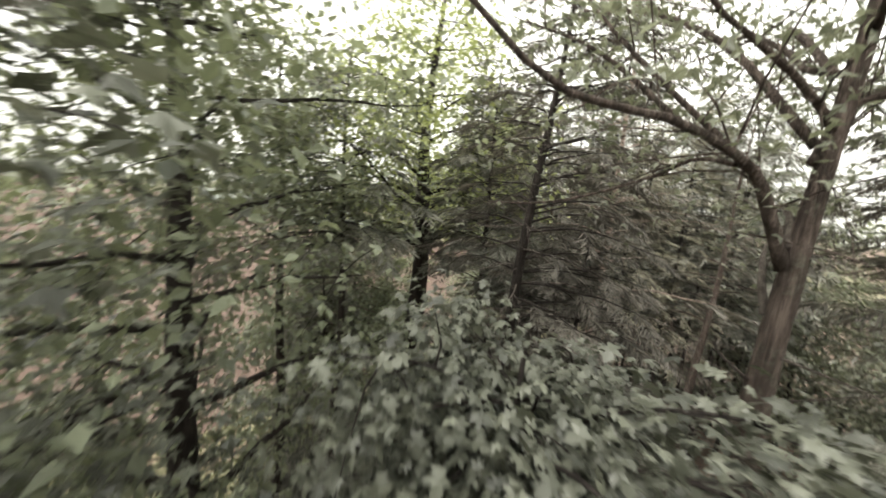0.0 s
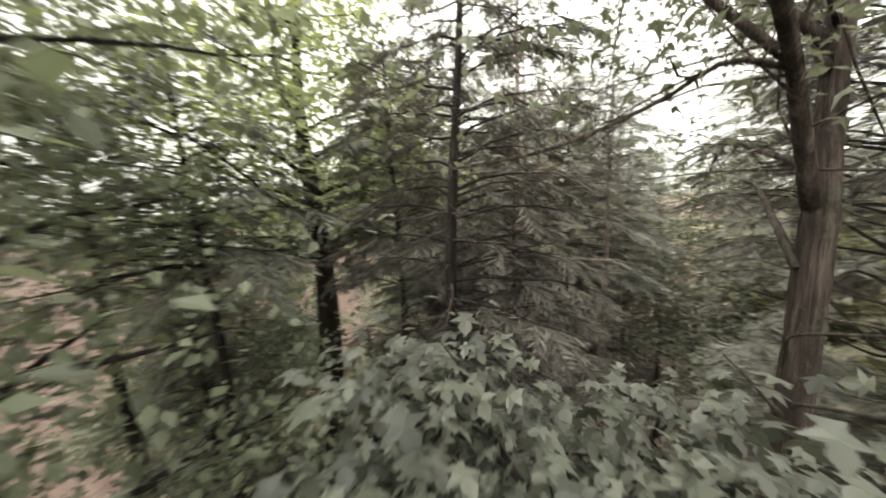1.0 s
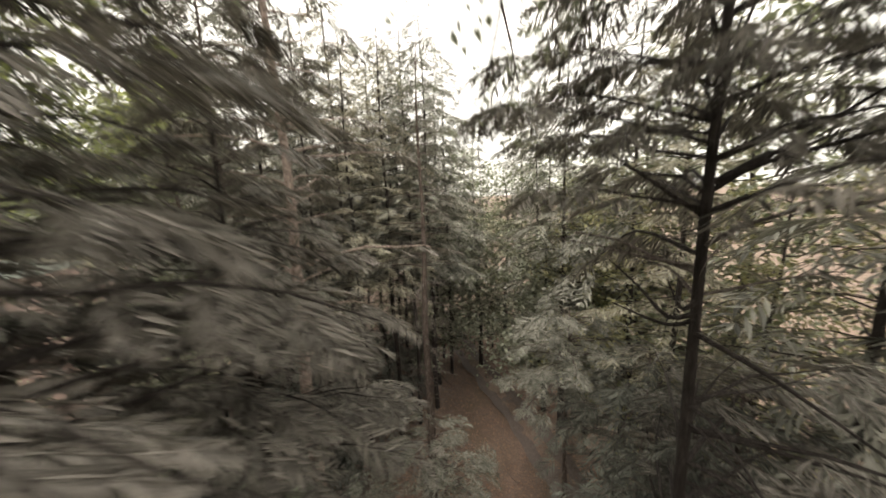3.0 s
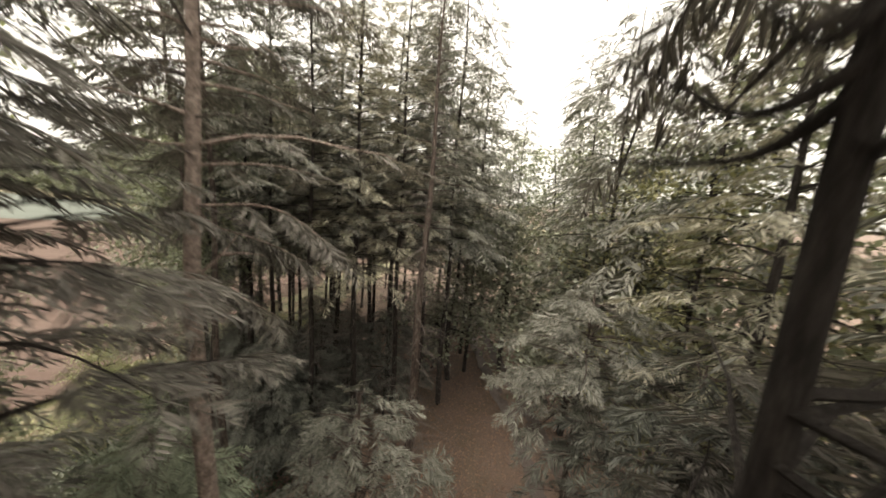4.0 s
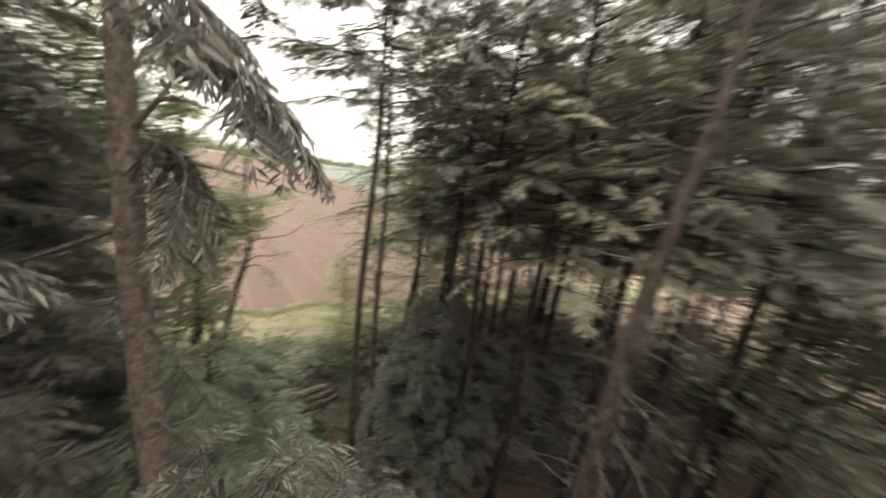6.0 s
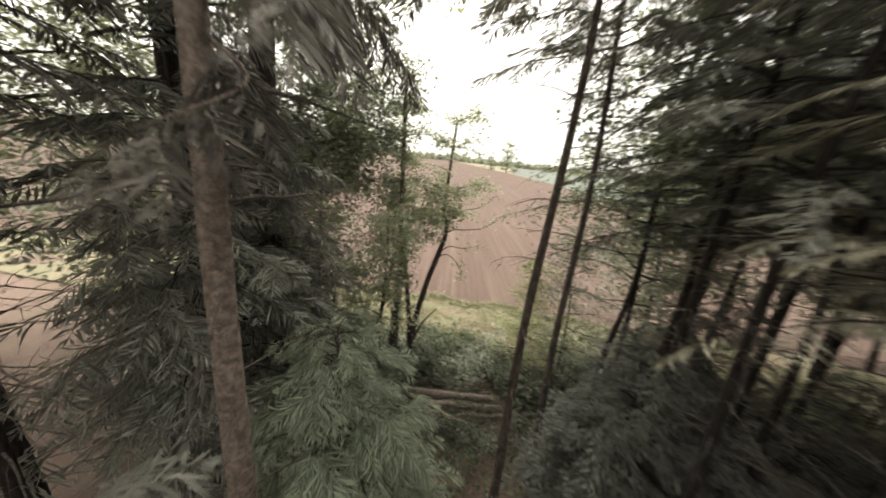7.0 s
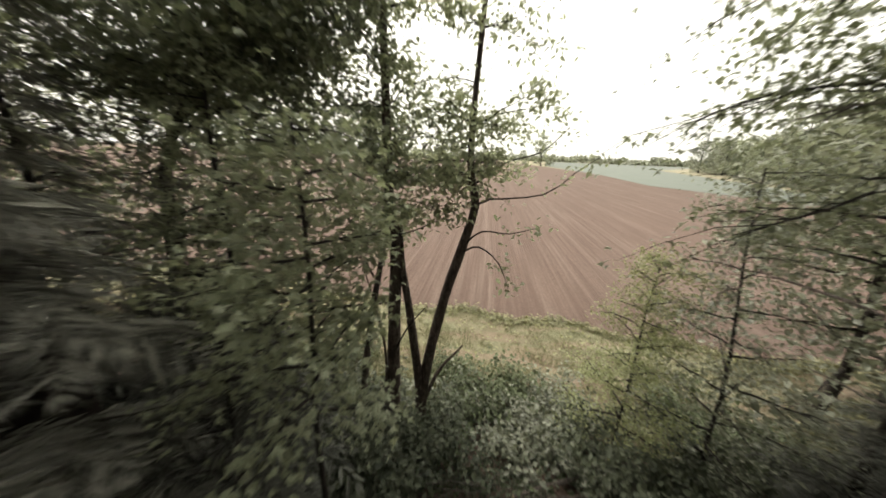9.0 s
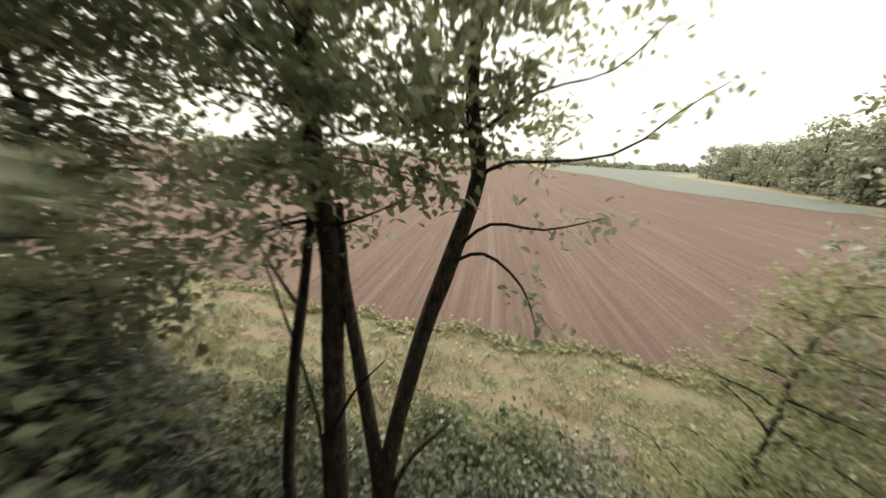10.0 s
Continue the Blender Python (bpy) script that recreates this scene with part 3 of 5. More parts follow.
def broadleaf(name, x, y, line, r0, limbs, seed, label, leaves=None, bark_mat=None, shape=None, size=0.10, per=16, cloud=0.26, twigs=5, clear=0.45, far=False,
              extra=(), group="", droop=0.10, bare=(), category="tree", sides=12, extra_r=0.028, fill=1.0, rough=0.06, rings=22, limb_clear=None, ridge=0.0):
    """A leafy tree. line: trunk points; limbs: rows of (height share, turn in degrees, length, rise); extra and bare: leafy and dead limbs given by their own points and radius."""
    rng = np.random.default_rng(seed)
    root = thing(name, x, y, 0, label, category, group)
    org = np.array([x, y, 0.0])
    leaves, bark_mat, shape = leaves or MAPLE, bark_mat or BARK_DARK, shape or DART_LEAF
    trunk, twig, crown, joined = Geo(), Geo(), Geo(), Geo()
    p = smooth_line(line, 6 if far else rings)
    tube(trunk, p, r0, max(0.012, r0 * 0.12), 6 if far else sides, rough, rng, 1.2, 0.0 if far else 0.45, ridge)
    part("trunk", trunk, bark_mat, root, smooth=True)
    centres = []
    lines = []
    for share, deg, L, rise in limbs:
        k = share * (len(p) - 1)
        i = min(int(k), len(p) - 2)
        start = p[i] + (p[i + 1] - p[i]) * (k - i)
        a = radians(deg + rng.uniform(-12, 12))
        lines.append((wander(rng, start, (math.cos(a), math.sin(a), rise), L, 5 if far else 8, droop, 0.12), r0 * (1 - share) * 0.45 + 0.012, L))
    for pts, *thick in extra:
        q = smooth_line(np.asarray(pts) - org, 14)
        lines.append((q, thick[0] if thick else extra_r, float(np.linalg.norm(q[-1] - q[0]))))
    for q, r, L in lines:
        bad = away(q + org) < (limb_clear or clear * 0.8)
        if bad.any():
            q = q[: max(int(np.argmax(bad)), 2)]
            if len(q) < 3:
                continue
        lg = joined if far else Geo()
        tube(lg, q, r, 0.006, 3 if far else 7)
        if not far:
            part("limb", lg, bark_mat, root, smooth=True)
        centres += list(q[len(q) // 2:])
        for _ in range(int(twigs * max(L, 0.8))):
            i = rng.integers(1, len(q))
            d = (q[i] - q[i - 1]) / (np.linalg.norm(q[i] - q[i - 1]) + 1e-9) + rng.standard_normal(3) * 0.75
            t = wander(rng, q[i], d, L * rng.uniform(0.15, 0.4) + 0.15, 4, droop * 1.5, 0.15)
            if not (away(t + org) > clear * 0.8).all():
                continue
            if not far:
                tube(twig, t, 0.008, 0.002, 3)
            centres += [t[1], t[2], t[3]]
    for q in bare:
        one = Geo()
        q, thick = q if isinstance(q, tuple) else (q, 0.036)
        tube(one, smooth_line(np.asarray(q) - org, 14), thick, thick * 0.28, 8, 0.1, rng)
        part("dead_limb", one, TWIG, root, "bare pale grey dead limb", True)
    if fill < 1:
        centres = [c for c in centres if rng.uniform() < fill]
    leaf_cloud(crown, rng, centres, cloud, per, size, shape, org, clear)
    stuff("branchwork", joined, bark_mat, root)
    stuff("twig_work", twig, bark_mat, root)
    stuff("foliage", crown, leaves, root)
    return root


def upright(H, lx=0.0, ly=0.0, bend=0.12, seed=0):
    r = np.random.default_rng(seed)
    return [(lx * z + r.uniform(-bend, bend) * (z > 0), ly * z + r.uniform(-bend, bend) * (z > 0), z) for z in (-0.15, H * 0.2, H * 0.4, H * 0.6, H * 0.8, H)]


def ring_limbs(n, low, high, L, rise, seed):
    r = np.random.default_rng(seed)
    return [(low + (high - low) * (i + 0.5) / n, i * 137.5 + r.uniform(-20, 20), L * r.uniform(0.65, 1.1) * (1.15 - 0.6 * i / n), rise * r.uniform(0.5, 1.5)) for i in range(n)]


HEMLOCK = "tall hemlock with drooping grey-green sprays and dead lower branches"
# round the first stretch
broadleaf("old_tree", -8.2, -1.1, [(0, 0.1, -0.2), (0.04, 0.0, 4), (0.0, 0.02, 8), (0.01, 0.03, 10), (0.0, 0.03, 11.1), (0.1, -0.03, 12), (0.2, -0.15, 14), (0.3, -0.3, 16)], 0.108,
          ring_limbs(20, 0.70, 0.98, 2.8, 0.6, 3), 11, "gnarled old tree with ridged grey bark and dead limbs", MAPLE_DULL, BARK_GREY, LOBED_LEAF, size=0.08, per=8, clear=0.8, limb_clear=0.42, rough=0.035, ridge=0.055, rings=170,
          extra=[([(-8.2, -1.03, 11.25), (-8.34, -0.86, 11.62), (-8.5, -0.71, 11.83), (-8.97, -0.34, 11.96), (-9.45, -0.07, 11.92), (-9.86, 0.13, 11.93), (-10.3, 0.5, 12.3)], 0.04),
                 ([(-8.49, -0.7, 11.82), (-8.54, -0.47, 11.86), (-8.47, -0.29, 11.77), (-8.72, 0.06, 11.6), (-8.8, 0.35, 11.52), (-8.65, 0.8, 11.5)], 0.014),
                 ([(-8.5, -0.71, 11.83), (-8.4, 0.0, 12.6), (-8.2, 0.6, 13.4)], 0.022),
                 ([(-8.97, -0.34, 11.96), (-9.0, 0.1, 12.35), (-8.8, 0.6, 12.7)], 0.016),
                 ([(-8.15, -1.05, 12.0), (-7.9, -0.5, 12.8), (-7.6, 0.2, 13.3), (-7.2, 1.0, 13.5)], 0.03),
                 ([(-8.15, -1.05, 11.9), (-7.6, -1.3, 12.4), (-7.0, -1.6, 12.6), (-6.3, -1.9, 12.5)], 0.026),
                 ([(-8.15, -1.05, 12.4), (-7.4, -1.0, 13.0), (-6.6, -1.1, 13.3), (-5.9, -1.3, 13.2)], 0.026),
                 ([(-8.14, -1.05, 11.45), (-7.82, -1.0, 11.58), (-7.2, -1.2, 11.72), (-6.6, -1.42, 11.66), (-6.1, -1.5, 11.3)], 0.018)],
          bare=[([(-8.2, -1.0, 10.95), (-8.1, -0.98, 11.12), (-7.96, -0.99, 11.27), (-7.8, -1.03, 11.37), (-7.6, -1.08, 11.4)], 0.024),
                ([(-8.18, -1.03, 11.38), (-8.08, -1.04, 11.56), (-7.93, -1.02, 11.66)], 0.032), ([(-8.2, -1.05, 10.08), (-8.22, -0.9, 10.27), (-8.1, -0.78, 10.42)], 0.018),
                ([(-8.2, -1.0, 10.5), (-8.6, -0.75, 10.75), (-9.2, -0.6, 11.0)], 0.010), ([(-8.2, -1.05, 10.2), (-8.7, -0.8, 10.5), (-9.4, -0.75, 10.85)], 0.010),
                ([(-8.2, -1.05, 10.0), (-8.9, -1.1, 10.3), (-9.7, -1.0, 10.8)], 0.010), ([(-8.2, -1.1, 10.7), (-8.8, -1.2, 10.8), (-9.5, -1.3, 10.9)], 0.008),
                ([(-8.25, -1.05, 9.7), (-8.6, -0.9, 10.1), (-9.1, -0.9, 10.5)], 0.012), ([(-8.2, -1.05, 10.35), (-8.8, -0.9, 10.6), (-9.6, -0.9, 11.05)], 0.007),
                ([(-8.2, -1.0, 9.1), (-8.0, -0.6, 9.3), (-7.9, 0.0, 9.2)], 0.02)], sides=36)
conifer("hemlock_tree", -6.05, -3.55, 16.5, 0.076, 4.6, 2.5, 21, HEMLOCK, lean=(-0.008, 0.012), bark_mat=BARK_DARK, per=7, dead=0.6, dead_from=3.0, whorl=0.36, droop=0.2, band=(8.9, 10.35),
        inner=0.3, fronds=17, size=0.5, top_power=0.45, clear=0.75, lop=(radians(-120), -0.15, 9.0), needles=NEEDLE_BROWN, extra_dead=[[(-6.13, -3.42, 9.62), (-5.86, -3.4, 9.48), (-5.33, -3.29, 9.53)], [(-6.13, -3.42, 9.68), (-5.93, -3.34, 9.59), (-5.6, -3.34, 9.79), (-5.26, -3.29, 10.0)],
                    [(-6.13, -3.42, 9.8), (-6.07, -3.32, 9.72), (-5.88, -3.37, 9.92)], [(-6.12, -3.42, 10.5), (-5.75, -3.1, 10.9), (-5.45, -2.75, 11.27)], [(-6.12, -3.42, 10.7), (-6.5, -3.7, 11.06), (-7.0, -4.0, 11.5)],
                    [(-6.12, -3.42, 9.5), (-6.6, -3.6, 9.3), (-7.3, -3.7, 9.0)]],
        extra_live=[[(-6.1, -3.4, 10.2), (-5.3, -3.6, 10.3), (-4.4, -4.0, 9.9), (-3.6, -4.4, 9.5)], [(-6.1, -3.4, 10.8), (-5.4, -4.1, 10.9), (-4.6, -4.9, 10.4)]])
conifer("hemlock_tree", -6.3, 1.7, 15.8, 0.17, 9.3, 2.1, 22, HEMLOCK, lean=(-0.005, -0.05), needles=NEEDLE_BROWN, bark_mat=BARK_DARK, per=8, whorl=0.36, fronds=14, size=0.42, top_power=0.5, clear=1.25, lop=(radians(-25), -0.3))
broadleaf("maple_tree", -4.2, 4.8, upright(16.5, 0, -0.01, 0.1, 5), 0.38, ring_limbs(28, 0.60, 0.98, 3.2, 0.4, 4), 24, "maple with a dark trunk and bright yellow-green leaves",
          MAPLE_LIGHT, BARK_DARK, size=0.14, per=11, cloud=0.34)
broadleaf("maple_tree", -9.8, 4.0, upright(15.5, 0.01, 0, 0.12, 6), 0.24, ring_limbs(30, 0.47, 0.98, 3.2, 0.35, 5), 25, "leafy maple with a dark trunk at the field side",
          MAPLE, BARK_DARK, size=0.13, per=15, cloud=0.30)
broadleaf("maple_tree", -11.6, 2.6, upright(14.5, 0.02, 0, 0.15, 8), 0.13, ring_limbs(28, 0.36, 0.98, 2.5, 0.3, 6), 26, "slender maple with broad green leaves",
          YOUNG_MAPLE, BARK_DARK, LOBED_LEAF, size=0.13, per=12, clear=0.5)
broadleaf("maple_tree", -7.0, 6.6, upright(14.5, 0.0, 0, 0.15, 18), 0.15, ring_limbs(15, 0.68, 0.98, 2.6, 0.3, 19), 28, "leafy maple with dull green leaves at the field side",
          MAPLE_DULL, BARK_DARK, size=0.15, per=18, cloud=0.32)
broadleaf("young_maple", -9.5, 0.15, upright(10.74, 0, 0, 0.03, 9), 0.05, ring_limbs(46, 0.82, 0.985, 1.15, 0.22, 7), 27, "young maple with a dense domed crown of lobed leaves",
          YOUNG_MAPLE, BARK_DARK, MAPLE_LEAF, size=0.085, per=12, cloud=0.14, clear=0.27, droop=0.26, extra_r=0.012, twigs=6,
          extra=[([(-9.5, 0.1, 10.2), (-9.4, -0.3, 10.6), (-9.25, -0.8, 10.7), (-9.2, -1.1, 10.6)],), ([(-9.5, 0.1, 10.1), (-9.65, -0.4, 10.55), (-9.75, -0.9, 10.68)],),
                 ([(-9.5, 0.1, 10.3), (-9.2, 0.0, 10.6), (-8.95, -0.3, 10.6)],), ([(-9.5, 0.1, 10.3), (-9.2, 0.5, 10.68), (-9.05, 0.85, 10.7)],),
                 ([(-9.5, 0.1, 10.3), (-9.8, 0.4, 10.7), (-10.1, 0.8, 10.75)],), ([(-9.5, 0.1, 10.2), (-9.9, -0.2, 10.6), (-10.2, -0.6, 10.68)],),
                 ([(-9.5, 0.1, 9.8), (-9.0, -0.1, 10.2), (-8.5, -0.3, 10.34)],)])
# round the middle stretch
conifer("hemlock_tree", -2.85, 0.45, 17.0, 0.15, 9.0, 2.7, 31, HEMLOCK, lean=(0.007, -0.004), needles=NEEDLE_BROWN, per=6, dead=0.3, dead_from=3.0, whorl=0.4, droop=0.2, lop=(radians(20), -0.1), fronds=13, size=0.5, bark_mat=BARK_PALE,
        extra_dead=[[(-2.78, 0.42, 8.1), (-2.61, 0.22, 8.36), (-2.48, 0.08, 8.62)], [(-2.61, 0.22, 8.36), (-2.45, 0.05, 8.36), (-2.25, -0.15, 8.3)]],
        extra_live=[[(-2.8, 0.4, 9.2), (-2.2, 1.0, 9.0), (-1.4, 1.8, 8.3)], [(-2.8, 0.4, 9.0), (-2.6, -0.5, 9.0), (-2.4, -1.3, 8.4)],
                    [(-2.8, 0.42, 9.0), (-2.01, 0.66, 8.65), (-1.92, -0.01, 8.44), (-1.87, -0.61, 8.15)],
                    [(-2.8, 0.42, 8.2), (-2.48, 0.36, 7.91), (-2.59, -0.46, 7.54)]], extra_n=26)
conifer("hemlock_tree", 1.6, -2.35, 15.5, 0.15, 8.3, 2.0, 32, HEMLOCK, lean=(0.05, -0.02), bark_mat=BARK_BROWN, per=6, whorl=0.4, fronds=8, lop=(0.0, -0.5), dead=1.0, needles=NEEDLE, size=0.52)
conifer("hemlock_tree", 0.68, 2.4, 17.5, 0.085, 9.6, 2.2, 33, HEMLOCK, lean=(0.008, 0.013), per=5, dead=0.35, whorl=0.45)
conifer("hemlock_tree", 2.0, 3.4, 17.0, 0.085, 9.2, 2.2, 34, HEMLOCK, lean=(0.0, 0.065), per=5, dead=0.5, whorl=0.45)
YOUNG = "young hemlock with soft pale drooping sprays"
conifer("young_hemlock", -1.2, -5.8, 7.7, 0.09, 5.0, 2.1, 41, YOUNG, needles=NEEDLE, per=7, whorl=0.27, fronds=15, size=0.46, top_power=0.5)
# the next two take the darkened needles, which paint in the shade there
conifer("young_hemlock", -3.3, -6.2, 7.4, 0.09, 5.0, 2.0, 45, YOUNG, needles=NEEDLE_SHADED, per=6, whorl=0.32, fronds=9, size=0.6, top_power=0.5)
conifer("young_hemlock", -5.4, -5.4, 8.2, 0.09, 5.0, 2.0, 46, YOUNG, needles=NEEDLE_SHADED, per=6, whorl=0.34, fronds=8, size=0.65, top_power=0.5)
conifer("young_hemlock", -2.6, -1.6, 6.4, 0.06, 4.3, 1.25, 42, YOUNG, needles=NEEDLE, per=6, whorl=0.28, fronds=7, size=0.5, top_power=0.45, dead=0.3)
conifer("young_hemlock", -2.2, 1.7, 5.3, 0.07, 0.6, 1.8, 43, "young hemlock with fresh blue-green sprays", needles=NEEDLE_FRESH, per=8, whorl=0.24, fronds=12, size=0.6, top_power=0.55)
conifer("young_hemlock", -0.6, -0.2, 3.4, 0.06, 0.4, 1.4, 44, YOUNG, needles=NEEDLE, per=6, whorl=0.28, fronds=8, size=0.5, top_power=0.55)
# small hemlocks for the black hollow; their needle colour holds its shade
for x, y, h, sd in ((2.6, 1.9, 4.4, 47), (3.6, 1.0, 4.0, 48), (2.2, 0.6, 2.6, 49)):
    conifer("young_hemlock", x, y, h, 0.05, 0.3, 1.3, sd, "small dense hemlock with deep shade put into its needle colour", needles=NEEDLE_SHADED, bark_mat=BARK_DARK, per=6, whorl=0.26, fronds=8, size=0.5, top_power=0.5)
# round the last stretch
conifer("hemlock_tree", -4.5, 2.7, 14.5, 0.15, 1.6, 2.0, 51, HEMLOCK, bark_mat=BARK_DARK, per=7, whorl=0.34, fronds=13, top_power=0.5, lop=(radians(-35), 0.0, 9.8))
conifer("hemlock_tree", -3.9, 3.9, 8.6, 0.10, 1.5, 1.45, 59, HEMLOCK, bark_mat=BARK_DARK, per=7, whorl=0.30, fronds=10, size=0.55, top_power=0.4)
conifer("hemlock_tree", -4.9, 0.45, 11.6, 0.09, 7.4, 1.7, 60, HEMLOCK, bark_mat=BARK_DARK, needles=NEEDLE_BROWN, per=6, whorl=0.34, fronds=12, size=0.5, top_power=0.5)
conifer("hemlock_tree", -6.4, 5.2, 14.5, 0.15, 10.2, 2.5, 52, HEMLOCK, bark_mat=BARK_DARK, per=6, whorl=0.4, fronds=10)
broadleaf("maple_tree", -6.2, 8.2, [(0, 0, -0.2), (0.05, -0.2, 1.1), (0.5, -0.2, 4.4), (0.7, -0.2, 5.8), (1.4, -0.2, 6.8), (2.1, -0.2, 7.4), (2.6, -0.2, 7.9), (3.1, -0.2, 9.2), (3.75, -0.2, 11)], 0.13,
          ring_limbs(24, 0.46, 0.98, 2.3, 0.15, 12), 53, "crooked dark-stemmed maple with dense dark leaves", MAPLE, BARK_DARK, size=0.135, per=25, cloud=0.28)
for x, y, h, sd in ((-5.9, 6.4, 10.5, 66), (-6.6, 4.3, 6.2, 67)):
    conifer("young_hemlock", x, y, h, 0.07, 0.4, 1.5, sd, "dark young hemlock under the taller trees", needles=NEEDLE, bark_mat=BARK_DARK, per=6, whorl=0.3, fronds=8, size=0.58, top_power=0.5)
broadleaf("young_maple", -3.9, 7.0, upright(7.6, 0, 0, 0.12, 71), 0.06, ring_limbs(22, 0.42, 0.98, 1.4, 0.15, 72), 57, "leafy young maple at the wood's edge", STEM_LEAF, BARK_DARK, LOBED_LEAF, size=0.125, per=9, cloud=0.2)
broadleaf("young_maple", -1.9, 4.95, [(0, 0, -0.1), (0.03, 0.0, 1.8), (-0.02, 0.05, 3.4), (0.05, 0.05, 5.0), (0.02, 0.05, 6.3)], 0.035, ring_limbs(22, 0.5, 0.98, 0.85, 0.15, 74), 68,
          "slender young maple with broad pale leaves before the stems", STEM_LEAF, BARK_DARK, LOBED_LEAF, size=0.105, per=8, cloud=0.14, clear=0.4, extra_r=0.012,
          extra=[([(-1.87, 4.95, 3.9), (-1.6, 5.05, 4.4), (-1.3, 5.15, 4.6)],), ([(-1.87, 4.95, 4.6), (-1.65, 5.05, 5.0), (-1.4, 5.2, 5.1)],), ([(-1.87, 4.95, 4.2), (-2.3, 5.0, 4.7), (-2.7, 5.0, 4.8)],)])
broadleaf("maple_tree", -5.0, 8.6, upright(11.5, 0, 0, 0.12, 31), 0.09, ring_limbs(28, 0.34, 0.98, 1.9, 0.15, 32), 58, "dark leafy maple beside the field", MAPLE, BARK_DARK,
          size=0.13, per=20, cloud=0.26, extra=[([(-5.0, 8.6, 7.0), (-4.0, 8.7, 7.5), (-3.5, 8.7, 7.6), (-3.0, 8.6, 7.3)],), ([(-5.0, 8.6, 6.0), (-4.1, 8.8, 6.5), (-3.8, 8.8, 6.6), (-3.5, 8.7, 6.4)],),
                                                ([(-5.0, 8.6, 8.0), (-4.0, 8.4, 8.7), (-3.4, 8.4, 8.8), (-2.8, 8.4, 8.6)],), ([(-5.0, 8.6, 6.6), (-4.2, 8.0, 7.2), (-3.7, 7.6, 7.2), (-3.4, 7.5, 6.8)],)])
# both seen from their unlit side: that shade is in the needle colour
conifer("hemlock_tree", 6.6, 5.2, 15.0, 0.15, 6.2, 2.4, 54, HEMLOCK, bark_mat=BARK_DARK, needles=NEEDLE_SHADED, per=5, whorl=0.42)
conifer("hemlock_tree", 4.8, 3.9, 14.0, 0.12, 6.0, 2.2, 55, HEMLOCK, bark_mat=BARK_DARK, needles=NEEDLE_SHADED, per=5, whorl=0.42)
broadleaf("maple_tree", 5.4, 6.0, upright(10.5, -0.01, 0, 0.1, 10), 0.08, ring_limbs(22, 0.4, 0.98, 2.3, 0.12, 13), 56, "maple with level sprays of broad leaves at the field edge",
          MAPLE, BARK_DARK, LOBED_LEAF, size=0.115, per=5, cloud=0.11, twigs=7,
          extra=[([(5.3, 6.0, 6.0), (4.0, 6.1, 6.8), (2.8, 6.2, 6.75), (1.9, 6.3, 6.4)],), ([(5.3, 6.0, 5.0), (4.0, 5.8, 5.8), (3.0, 5.6, 5.6), (2.3, 5.7, 5.3)],),
                 ([(5.3, 6.0, 7.0), (4.0, 6.2, 7.9), (3.0, 6.3, 7.9), (2.0, 6.4, 7.4)],)])

broadleaf("maple_tree", 4.3, 4.9, upright(12.5, 0.0, 0, 0.12, 41), 0.09, ring_limbs(30, 0.5, 0.98, 2.3, 0.2, 42), 64, "leafy maple between the hemlocks at the wood's edge", MAPLE, BARK_DARK, size=0.13, per=15, cloud=0.26)


